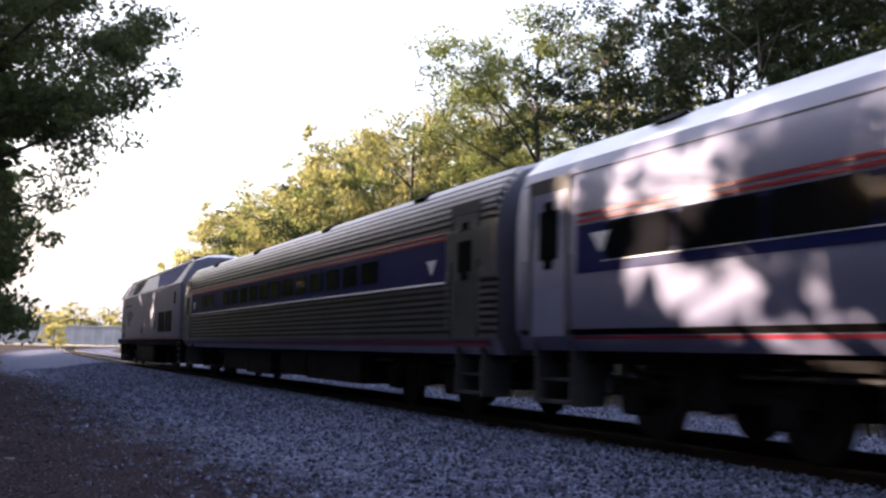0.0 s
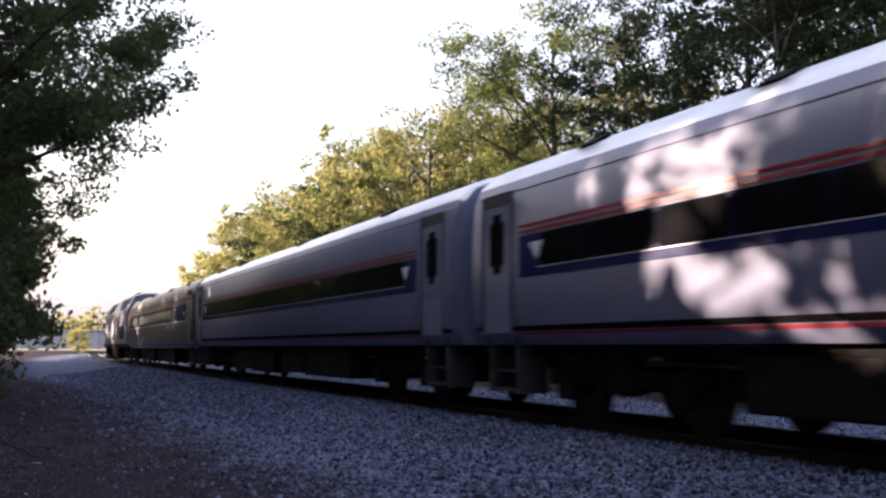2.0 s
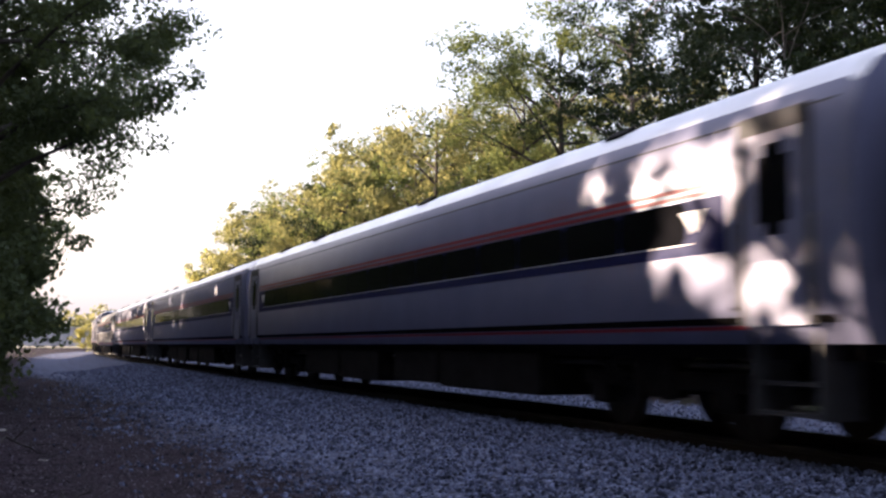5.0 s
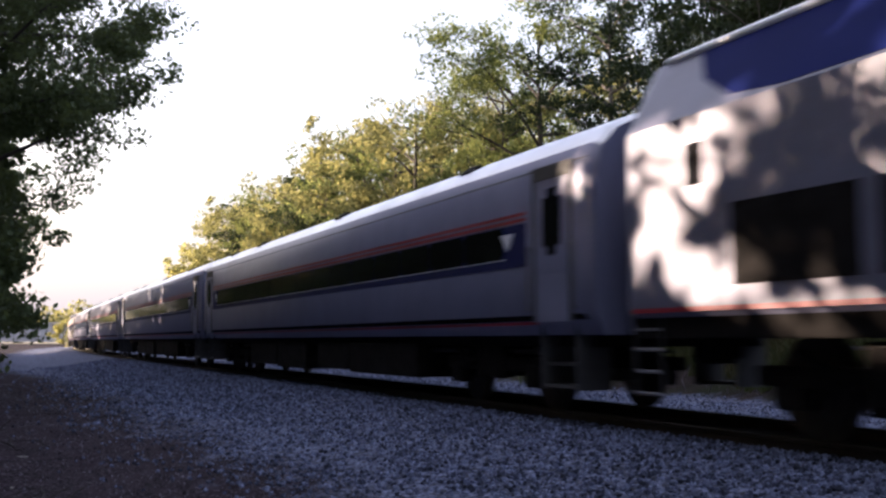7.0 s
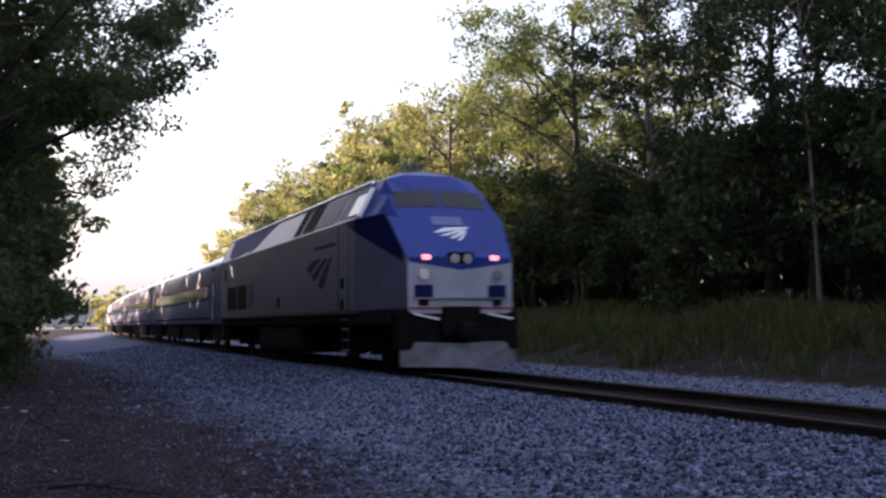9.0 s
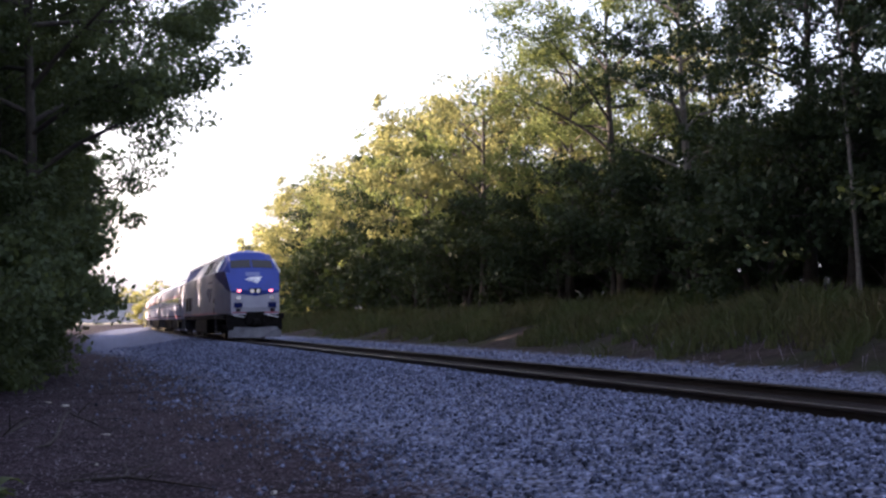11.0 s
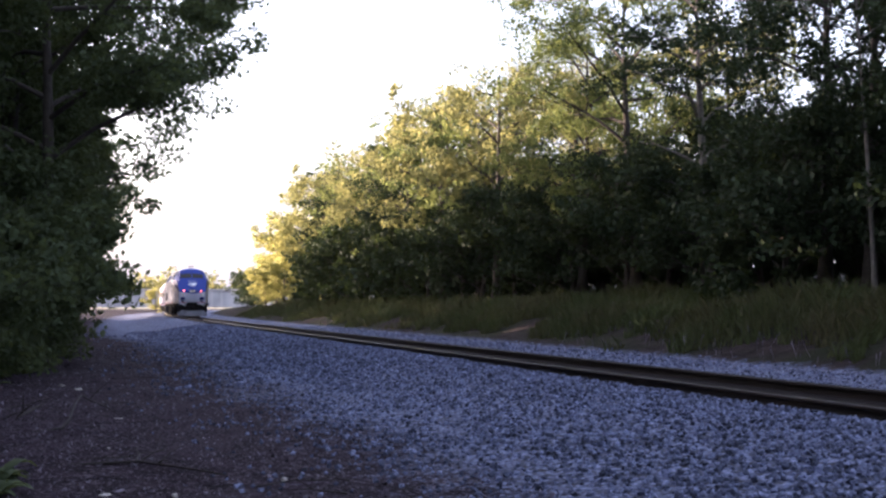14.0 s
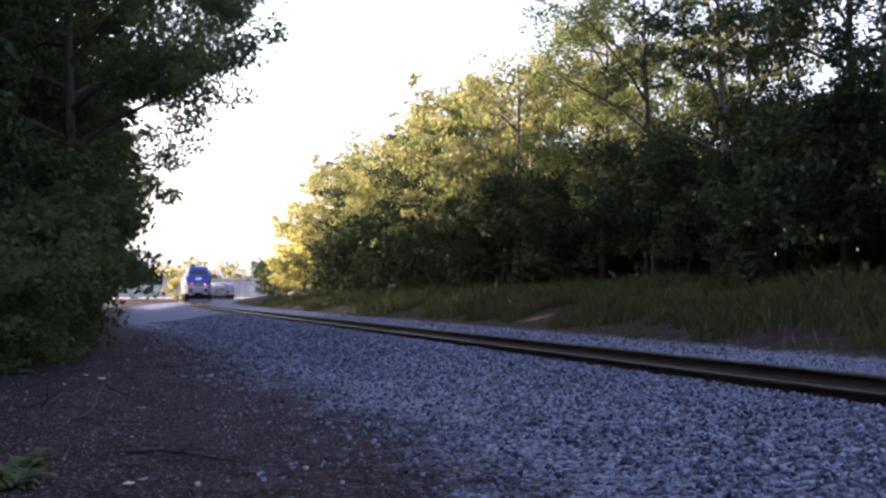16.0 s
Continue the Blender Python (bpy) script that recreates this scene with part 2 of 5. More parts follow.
def box_into(bm, x0, x1, y0, y1, z0, z1, bevel=0.0, m=None):
    got = bmesh.ops.create_cube(bm, size=1.0)
    vs = got["verts"]
    for v in vs:
        v.co = Vector(((x0 + x1) / 2 + v.co.x * (x1 - x0), (y0 + y1) / 2 + v.co.y * (y1 - y0), (z0 + z1) / 2 + v.co.z * (z1 - z0)))
    if m is not None:
        for v in vs:
            v.co = m @ v.co
    if bevel:
        es = list({e for v in vs for e in v.link_edges})
        bmesh.ops.bevel(bm, geom=es, offset=bevel, segments=2, affect="EDGES", profile=0.6)
    return bm


def box(x0, x1, y0, y1, z0, z1, bevel=0.0, m=None):
    return box_into(bmesh.new(), x0, x1, y0, y1, z0, z1, bevel, m)


def rod_into(bm, a, b, r0, r1=None, seg=10):
    a, b = Vector(a), Vector(b)
    d = b - a
    m = Matrix.Translation((a + b) / 2) @ d.to_track_quat("Z", "Y").to_matrix().to_4x4()
    bmesh.ops.create_cone(bm, cap_ends=True, segments=seg, radius1=r0, radius2=r0 if r1 is None else r1, depth=d.length, matrix=m)
    return bm


def rod(a, b, r0, r1=None, seg=10):
    return rod_into(bmesh.new(), a, b, r0, r1, seg)


def loft(stations, close_ends=True):
    """Rings of (x, [(y, z), ...]) given as half sections from the bottom up; mirrored in y."""
    verts, faces = [], []
    for x, half in stations:
        ring = [(x, -y, z) for y, z in half] + [(x, y, z) for y, z in reversed(half) if y > 1e-6]
        verts += ring
    n = len(ring)
    for i in range(len(stations) - 1):
        for j in range(n):
            a, b = i * n + j, i * n + (j + 1) % n
            faces.append((a, b, b + n, a + n))
    if close_ends:
        faces.append(tuple(range(n)))
        faces.append(tuple(reversed(range((len(stations) - 1) * n, len(stations) * n))))
    return verts, faces


def strip(name, parent, x0, x1, path, out, mat, label="", both=True):
    """A thin band that lies on both flanks, along a half section path of (y, z), proud by out."""
    obs = []
    for sign in ((-1, 1) if both else (-1,)):
        verts, faces = [], []
        for y, z in path:
            for x in (x0, x1):
                verts.append((x, sign * (y + out), z))
                verts.append((x, sign * (y - 0.02), z))
        for i in range(len(path) - 1):
            a = i * 4
            faces += [(a, a + 2, a + 6, a + 4), (a + 1, a + 5, a + 7, a + 3), (a, a + 4, a + 5, a + 1), (a + 2, a + 3, a + 7, a + 6)]
        e = (len(path) - 1) * 4
        faces += [(0, 1, 3, 2), (e, e + 2, e + 3, e + 1)]
        ob = solid(name, verts, faces, mat, parent, label)
        bm = bmesh.new()
        bm.from_mesh(ob.data)
        bmesh.ops.recalc_face_normals(bm, faces=bm.faces)
        bm.to_mesh(ob.data)
        bm.free()
        obs.append(ob)
    return obs


def profile_y(section, z):
    for (y0, z0), (y1, z1) in zip(section, section[1:]):
        if z0 <= z <= z1 and z1 > z0:
            return y0 + (y1 - y0) * (z - z0) / (z1 - z0)
    return section[0][0]


# ---- ground ----
def smooth(a, b, x):
    k = min(max((x - a) / (b - a), 0), 1)
    return k * k * (3 - 2 * k)


GROUND_PROFILE = [(-400, -0.2), (-60, -0.35), (-14, -0.25), (-9.5, -0.48), (-5.4, -0.56), (-4.2, -0.48), (-2.3, -0.17), (-1.75, -0.13), (-0.85, -0.13),
                  (0.0, -0.16), (0.85, -0.13), (1.9, -0.13), (3.2, -0.30), (6.3, -0.36), (7.2, -0.15), (9.0, 0.45), (13.0, 1.05), (22, 1.3), (45, 3.6), (80, 6.0), (400, 8.0)]


def ground_z(s, lat):
    z = float(np.interp(lat, [p[0] for p in GROUND_PROFILE], [p[1] for p in GROUND_PROFILE]))
    rough = 0.10 * smooth(6.2, 9, lat) + 0.05 * smooth(-5.2, -7, lat) + 0.012 * smooth(2.2, 3, abs(lat))
    return z + rough * noise.noise(Vector((s * 0.35, lat * 0.5, 1.0))) + 0.4 * rough * noise.noise(Vector((s * 1.7, lat * 1.7, 4.0)))


def build_ground():
    lats = [-400, -150, -60, -30, -20, -16] + [round(v, 2) for v in np.arange(-14, 14.01, 0.4)] + [16, 19, 23, 30, 60, 150, 400]
    ss = [-115, -70, -40, -20] + [round(v, 2) for v in np.arange(-10, 60, 0.8)] + [round(v, 2) for v in np.arange(60, 160, 2.5)] + [170, 185, 200, 230, 270, 320, 380, 415]
    verts = [at(s, la, ground_z(s, la)) for s in ss for la in lats]
    n = len(lats)
    faces = [(i * n + j, i * n + j + 1, (i + 1) * n + j + 1, (i + 1) * n + j) for i in range(len(ss) - 1) for j in range(n - 1)]
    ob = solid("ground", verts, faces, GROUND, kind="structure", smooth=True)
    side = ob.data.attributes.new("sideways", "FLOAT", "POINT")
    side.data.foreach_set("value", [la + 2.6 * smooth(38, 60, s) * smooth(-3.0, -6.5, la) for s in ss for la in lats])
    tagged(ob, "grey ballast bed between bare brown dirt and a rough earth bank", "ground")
    far = solid("ground_far", [(-3000, -300, -0.9), (3000, -300, -0.9), (3000, 4000, -0.9), (-3000, 4000, -0.9)], [(0, 1, 2, 3)], FAR_EARTH, kind="structure")
    tagged(far, "flat earth reaching to the horizon", "ground")
    return ob


build_ground()


# ---- the track ----
def build_track():
    track = empty("railway_track", "single railway track with rusty rails on buried ties", "railway track", kind="structure")
    sect = [(-0.075, -0.175), (0.075, -0.175), (0.075, -0.163), (0.012, -0.145), (0.010, -0.05), (0.036, -0.038), (0.036, -0.008), (0.026, 0.0), (-0.026, 0.0), (-0.036, -0.008), (-0.036, -0.038), (-0.010, -0.05), (-0.012, -0.145), (-0.075, -0.163)]
    ss = list(np.arange(-110, 400, 3.0))
    for side in (-0.7525, 0.7525):
        verts = [at(s, side + y, z) for s in ss for y, z in sect]
        n = len(sect)
        faces, mats = [], []
        for i in range(len(ss) - 1):
            for j in range(n):
                a, b = i * n + j, i * n + (j + 1) % n
                faces.append((a, b, b + n, a + n))
                mats.append(1 if j == 7 else 0)
        ob = solid("rail", verts, faces, [RAIL, RAIL_TOP], track, "rusty steel rail with a polished head")
        ob.data.polygons.foreach_set("material_index", mats)
    return track


TRACK = build_track()


# ---- running gear ----
def wheelset(parent, x, r=0.46):
    bm = bmesh.new()
    for side in (-1, 1):
        rod_into(bm, (0, side * 0.70, 0), (0, side * 0.80, 0), r, r * 0.99, 28)
        rod_into(bm, (0, side * 0.675, 0), (0, side * 0.70, 0), r + 0.03, r + 0.025, 28)
        for k in range(5):
            a = k * math.tau / 5
            rod_into(bm, (r * 0.55 * math.cos(a), side * 0.80, r * 0.55 * math.sin(a)), (r * 0.55 * math.cos(a), side * 0.806, r * 0.55 * math.sin(a)), 0.05, None, 8)
        rod_into(bm, (0, side * 0.80, 0), (0, side * 0.98, 0), 0.12, 0.10, 12)
    rod_into(bm, (0, -0.7, 0), (0, 0.7, 0), 0.09, None, 12)
    ob = part("wheelset", bm, WHEEL, parent, "steel wheelset with worn treads")
    ob.location = (x, 0, r)
    return ob


def bogie(parent, x, base=2.59, heavy=False):
    bm = bmesh.new()
    for side in (-1, 1):
        y0, y1 = side * 0.98, side * 1.14
        box_into(bm, -base / 2 - 0.45, base / 2 + 0.45, min(y0, y1), max(y0, y1), 0.52, 0.72, 0.03)
        for dx in (-base / 2, base / 2):
            box_into(bm, dx - 0.2, dx + 0.2, min(y0, y1) - 0.02, max(y0, y1) + 0.02, 0.30, 0.62, 0.04)
        box_into(bm, -0.45, 0.45, min(y0, y1) - 0.03, max(y0, y1) + 0.03, 0.30 if heavy else 0.42, 0.95, 0.04)
        for dx in (-0.28, 0.28):
            rod_into(bm, (dx, side * 1.12, 0.4), (dx, side * 1.12, 0.9), 0.11, None, 12)
        rod_into(bm, (-0.6, side * 1.18, 0.62), (-1.25, side * 1.18, 0.86), 0.05, None, 8)
    box_into(bm, -0.3, 0.3, -1.0, 1.0, 0.5, 0.8)
    ob = part("bogie", bm, BLACK, parent, "black cast-steel bogie frame")
    ob.location = (x, 0, 0)
    for dx in (-base / 2, base / 2):
        wheelset(ob, dx, 0.51 if heavy else 0.46)
    return ob


def coupler(parent, x, way):
    bm = box(min(x, x + way * 0.42), max(x, x + way * 0.42), -0.10, 0.10, 0.74, 0.96, 0.03)
    box_into(bm, x + way * 0.30 - 0.1, x + way * 0.30 + 0.1, -0.17, 0.17, 0.68, 1.0, 0.04)
    part("coupler", bm, BLACK, parent)


# ---- passenger coaches ----
FLAT = [(1.40, 1.03), (1.455, 1.21), (1.515, 1.29), (1.53, 2.0), (1.525, 2.75), (1.49, 3.1), (1.40, 3.38), (1.20, 3.60), (0.85, 3.76), (0.45, 3.84), (0.0, 3.86)]


def rib_section():
    out = [(1.36, 0.95), (1.47, 1.15)]
    z = 1.20
    while z < 1.98:
        out += [(1.525, z), (1.525, z + 0.05), (1.485, z + 0.06), (1.485, z + 0.10)]
        z += 0.105
    out += [(1.53, 2.06), (1.535, 2.78)]
    z = 2.84
    while z < 3.60:
        k = (z - 2.8) / 0.9
        y = 1.53 - 0.47 * k ** 2.0
        out += [(y, z), (y - 0.03 * k, z + 0.05), (y - 0.03 - 0.03 * k, z + 0.06), (y - 0.03 - 0.06 * k, z + 0.095)]
        z += 0.105
    out += [(0.98, 3.70), (0.62, 3.81), (0.3, 3.85), (0.0, 3.86)]
    return out


def side_pane(parent, x0, x1, z0, z1, y, mat, name="window_pane", bev=0.03):
    made = []
    for sign in (-1, 1):
        ya, yb = sorted((sign * (y - 0.03), sign * (y + 0.008)))
        bm = bmesh.new()
        box_into(bm, x0, x1, ya, yb, z0, z1)
        es = [e for e in bm.edges if abs(e.verts[0].co.y - e.verts[1].co.y) > 0.01]
        bmesh.ops.bevel(bm, geom=es, offset=bev, segments=3, affect="EDGES")
        made.append(part(name, bm, mat, parent))
    return made


def end_fittings(coach, length, section, ribbed):
    half = length / 2
    for way in (-1, 1):
        # end wall posts and rubber diaphragm
        x = way * half
        part("diaphragm", box(min(x, x + way * 0.30), max(x, x + way * 0.30), -0.62, 0.62, 1.0, 3.25, 0.05), RUBBER, coach, "dark rubber gangway diaphragm")
        coupler(coach, x, way)
        # doors at this end, on both flanks
        dx0, dx1 = sorted((way * (half - 0.55), way * (half - 1.42)))
        for sign in (-1, 1):
            y = sign * 1.52
            ya, yb = sorted((y, y + sign * 0.012))
            frame_bm = box(dx0 - 0.09, dx0, ya, yb, 1.20, 3.22)
            box_into(frame_bm, dx1, dx1 + 0.09, ya, yb, 1.20, 3.22)
            box_into(frame_bm, dx0, dx1, ya, yb, 3.04, 3.22)
            part("door_frame", frame_bm, GREY, coach)
            door = part("door", box(dx0, dx1, *sorted((y - sign * 0.02, y + sign * 0.006)), 1.20, 3.04), STEEL if ribbed else SILVER, coach, "plain silver vestibule door")
            pane = bmesh.new()
            cx = (dx0 + dx1) / 2
            box_into(pane, cx - 0.24, cx + 0.24, *sorted((y - sign * 0.02, y + sign * 0.014)), 2.05, 2.92)
            es = [e for e in pane.edges if abs(e.verts[0].co.y - e.verts[1].co.y) > 0.01]
            bmesh.ops.bevel(pane, geom=es, offset=0.12, segments=4, affect="EDGES")
            part("door_window", pane, GLASS, door, "dark rounded door window")
            for gx in (dx0 - 0.16, dx1 + 0.16):
                grab = bmesh.new()
                rod_into(grab, (gx, y + sign * 0.05, 1.35), (gx, y + sign * 0.05, 2.2), 0.016, None, 6)
                for gz in (1.37, 2.18):
                    rod_into(grab, (gx, y, gz), (gx, y + sign * 0.05, gz), 0.014, None, 6)
                part("grab_rail", grab, STEEL, coach, "thin steel grab rail")
            part("step", box(dx0, dx1, *sorted((sign * 1.05, sign * 1.42)), 0.36, 0.40), GREY, coach, "grey metal entrance step")
            part("step", box(dx0, dx1, *sorted((sign * 1.02, sign * 1.36)), 0.64, 0.68), GREY, coach, "grey metal entrance step")
            for ex in (dx0 - 0.04, dx1):
                part("step_side", box(ex, ex + 0.04, *sorted((sign * 0.95, sign * 1.44)), 0.34, 1.18), GREY, coach)


def build_coach(kind):
    length = 25.35
    half = length / 2
    ribbed = kind == "ribbed"
    section = rib_section() if ribbed else FLAT
    coach = empty("passenger_coach", "ribbed stainless steel passenger coach with a navy window band" if ribbed else "smooth silver passenger coach with navy window band and red stripes",
                  "train coach", "coaches of the train")
    ends = [(y * 0.965, z if z < 3.0 else z - 0.05) for y, z in section]
    verts, faces = loft([(-half, ends), (-half + 0.12, section), (half - 0.12, section), (half, ends)])
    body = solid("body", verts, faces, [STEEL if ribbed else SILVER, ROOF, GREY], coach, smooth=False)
    idx = []
    for p in body.data.polygons:
        z = sum(body.data.vertices[i].co.z for i in p.vertices) / len(p.vertices)
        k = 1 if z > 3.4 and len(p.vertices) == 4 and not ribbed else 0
        # groove faces take dark grey: the shade between ribs is painted in
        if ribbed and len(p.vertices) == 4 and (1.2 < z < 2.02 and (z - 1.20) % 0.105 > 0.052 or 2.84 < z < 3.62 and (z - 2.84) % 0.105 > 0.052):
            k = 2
        idx.append(k)
        p.use_smooth = not ribbed and len(p.vertices) == 4
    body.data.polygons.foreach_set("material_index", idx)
    inner = half - 1.7

    def path(z0, z1, k=3):
        return [(profile_y(section, z0 + (z1 - z0) * i / k), z0 + (z1 - z0) * i / k) for i in range(k + 1)]

    flat_path = lambda z0, z1: [(1.53, z0), (1.535, (z0 + z1) / 2), (1.53, z1)]
    if ribbed:
        strip("window_band", coach, -inner, inner, flat_path(2.06, 2.70), 0.006, NAVY, "navy blue window band")
        strip("white_stripe", coach, -inner, inner, flat_path(2.02, 2.06), 0.010, WHITE)
        for z in (2.705, 2.785):
            strip("red_stripe", coach, -inner, inner, flat_path(z, z + 0.045), 0.008, RED)
        strip("red_sill", coach, -half + 0.2, half - 0.2, [(1.44, 1.06), (1.475, 1.13)], 0.008, RED)
        xs = [-10.4 + 1.16 * i for i in range(19) if not 3 <= i <= 3]
        for x in xs[1:15]:
            side_pane(coach, x, x + 0.86, 2.20, 2.60, 1.545, GLASS)
    else:
        strip("window_band", coach, -inner, inner, path(1.95, 2.535), 0.006, NAVY, "navy blue window band")
        for z in (2.565, 2.645):
            strip("red_stripe", coach, -inner, inner, path(z, z + 0.042), 0.008, RED)
        strip("pale_line", coach, -inner + 0.6, inner - 0.6, path(2.068, 2.080), 0.010, WHITE)
        strip("red_sill", coach, -half + 1.5, half - 1.5, [(1.442, 1.165), (1.453, 1.205)], 0.010, RED)
        strip("belt_seam", coach, -half + 0.2, half - 0.2, [(1.458, 1.218), (1.512, 1.288)], 0.004, BLACK)
        strip("roof_seam", coach, -half + 0.2, half - 0.2, [(profile_y(section, 3.20), 3.20), (profile_y(section, 3.22), 3.22)], 0.006, GREY)
        n = 15
        pitch = (2 * inner - 1.3) / n
        for i in range(n):
            x = -inner + 0.65 + i * pitch
            side_pane(coach, x + 0.02, x + pitch - 0.02, 2.085, 2.528, 1.537, GLASS, bev=0.05)
    # plain pale emblem beside the door
    for way in (-1, 1):
        for sign in (-1, 1):
            x = way * (inner - 0.55)
            verts = [(x + dx, sign * 1.546, z) for dx, z in ((-0.2, 2.42), (0.2, 2.42), (0.02, 2.18))]
            solid("emblem", verts + [(v[0], v[1] - sign * 0.03, v[2]) for v in verts], [(0, 1, 2), (5, 4, 3), (0, 3, 4, 1), (1, 4, 5, 2), (2, 5, 3, 0)], WHITE, coach, "pale emblem")
    # roof vents
    for x in ((-9.6, -6.0, 1.5, 8.3) if not ribbed else (-8.8, -3.2, 3.4, 9.0)):
        for sign in (-1, 1):
            m = Matrix.Translation((x, sign * 1.10, 3.63)) @ Matrix.Rotation(sign * radians(-33), 4, "X")
            part("roof_vent", box(-0.24, 0.24, -0.12, 0.12, -0.03, 0.06, 0.02, m), BLACK, coach, "small black roof vent")
    # roof ridge plates
    if not ribbed:
        for x in (-7.5, 0.5, 7.0):
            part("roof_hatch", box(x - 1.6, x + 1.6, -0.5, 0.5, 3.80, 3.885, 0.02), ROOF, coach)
    # end faces, doors, steps
    end_fittings(coach, length, section, ribbed)
    # underframe and equipment
    under = box(-half + 0.3, half - 0.3, -1.2, 1.2, 0.88, 1.08)
    part("underframe", under, BLACK, coach)
    for x0, x1, z0 in ((-6.4, -3.4, 0.34), (-3.3, -0.6, 0.30), (0.3, 2.6, 0.36), (2.7, 6.4, 0.32)):
        part("equipment_box", box(x0, x1, -1.32, 1.32, z0, 0.92, 0.03), BLACK, coach)
    rods = bmesh.new()
    for y in (-1.0, 1.0):
        rod_into(rods, (-half + 2, y, 0.80), (half - 2, y, 0.80), 0.035, None, 6)
    part("brake_pipe", rods, GREY, coach)
    for x in (-9.07, 9.07):
        bogie(coach, x)
    return coach


# ---- diesel locomotives ----
HOOD = [(1.44, 1.18), (1.52, 1.28), (1.525, 2.0), (1.525, 2.45), (1.525, 3.28), (1.254, 3.78), (1.08, 4.10), (0.60, 4.30), (0.0, 4.37)]


def nose_top(x):
    return float(np.interp(x, [7.6, 8.2, 8.6, 10.30, 10.42], [4.40, 4.36, 4.22, 2.42, 2.30]))


def nose_width(x):
    return float(np.interp(x, [8.0, 10.30, 10.42], [1.0, 0.765, 0.745]))


def loco_body(loco):
    xs = [-10.25, -10.1, 6.6, 7.6, 8.0, 8.2, 8.6, 9.1, 9.6, 10.0, 10.30, 10.42]
    st = []
    for x in xs:
        w, top = nose_width(x), nose_top(x)
        if x == -10.25:
            st.append((x, [(y * 0.96, min(z, 4.25)) for y, z in HOOD]))
        else:
            st.append((x, [(y * w, min(z, top + 0.0005 * i)) for i, (y, z) in enumerate(HOOD)]))
    verts, faces = loft(st)
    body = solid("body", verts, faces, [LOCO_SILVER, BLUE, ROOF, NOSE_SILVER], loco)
    idx = []
    for p in body.data.polygons:
        c = sum((body.data.vertices[i].co for i in p.vertices), Vector()) / len(p.vertices)
        k = 0
        if c.z > 4.0:
            k = 2
        if c.x > 8.0 and c.z > 2.26 and (abs(p.normal.y) < 0.9 or c.z > 3.28):
            k = 1
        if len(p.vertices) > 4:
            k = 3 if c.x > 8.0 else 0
        idx.append(k)
    body.data.polygons.foreach_set("material_index", idx)
    # blue shield that hangs down in a shallow V over the silver nose
    x = 10.425
    pts = [(-1.12, 2.31), (-1.12, 2.22), (0.0, 2.06), (1.12, 2.22), (1.12, 2.31), (0.0, 2.33)]
    solid("nose_shield", [(x + 0.006, y, z) for y, z in pts] + [(x - 0.03, y, z) for y, z in pts],
          [(0, 1, 2, 5), (5, 2, 3, 4)] + [(i, (i + 1) % 6, (i + 1) % 6 + 6, i + 6) for i in range(6)], BLUE, loco, "blue painted nose")
    # blue flank wedge behind the nose, on both sides
    for sign in (-1, 1):
        v = [(7.2, 3.276), (7.94, 3.276), (7.94, 3.0)]
        vv = [(a, sign * 1.531, b) for a, b in v] + [(a, sign * 1.50, b) for a, b in v]
        solid("navy_wedge", vv, [(0, 1, 2), (5, 4, 3), (0, 3, 4, 1), (1, 4, 5, 2), (2, 5, 3, 0)], NAVY, loco)
    return body


def raked(z, y=0.0, out=0.0):
    """A place on the raked windscreen face."""
    x = float(np.interp(z, [2.42, 4.22], [10.30, 8.6]))
    n = Vector((1.80, 0, 1.70)).normalized()
    return Vector((x, y, z)) + n * out


def raked_panel(name, loco, outline, out, mat, label=""):
    top = [raked(z, y, out) for y, z in outline]
    low = [raked(z, y, -0.02) for y, z in outline]
    n = len(outline)
    ob = solid(name, top + low, [tuple(range(n)), tuple(reversed(range(n, 2 * n)))] + [(i, i + n, (i + 1) % n + n, (i + 1) % n) for i in range(n)], mat, loco, label)
    bm = bmesh.new()
    bm.from_mesh(ob.data)
    bmesh.ops.recalc_face_normals(bm, faces=bm.faces)
    bm.to_mesh(ob.data)
    bm.free()
    return ob


def slant(x, k, sign, out=0.0):
    """A place on the inward-leaning upper flank: k from 0 (gutter) to 1 (roof edge)."""
    a, b = Vector((x, sign * 1.525, 3.28)), Vector((x, sign * 1.08, 4.10))
    n = Vector((0, sign * 0.82, 0.445)).normalized()
    return a.lerp(b, k) + n * out


def slant_panel(name, parent, outline, sign, out, mat, label=""):
    top = [slant(x, k, sign, out) for x, k in outline]
    low = [slant(x, k, sign, -0.02) for x, k in outline]
    n = len(outline)
    ob = solid(name, top + low, [tuple(range(n)), tuple(reversed(range(n, 2 * n)))] + [(i, i + n, (i + 1) % n + n, (i + 1) % n) for i in range(n)], mat, parent, label)
    bm = bmesh.new()
    bm.from_mesh(ob.data)
    bmesh.ops.recalc_face_normals(bm, faces=bm.faces)
    bm.to_mesh(ob.data)
    bm.free()
    return ob


def flat_panel(name, parent, outline, sign, y, out, mat, label=""):
    n = len(outline)
    vs = [(a, sign * (y + out), b) for a, b in outline] + [(a, sign * (y - 0.02), b) for a, b in outline]
    ob = solid(name, vs, [tuple(range(n)), tuple(reversed(range(n, 2 * n)))] + [(i, i + n, (i + 1) % n + n, (i + 1) % n) for i in range(n)], mat, parent, label)
    bm = bmesh.new()
    bm.from_mesh(ob.data)
    bmesh.ops.recalc_face_normals(bm, faces=bm.faces)
    bm.to_mesh(ob.data)
    bm.free()
    return ob


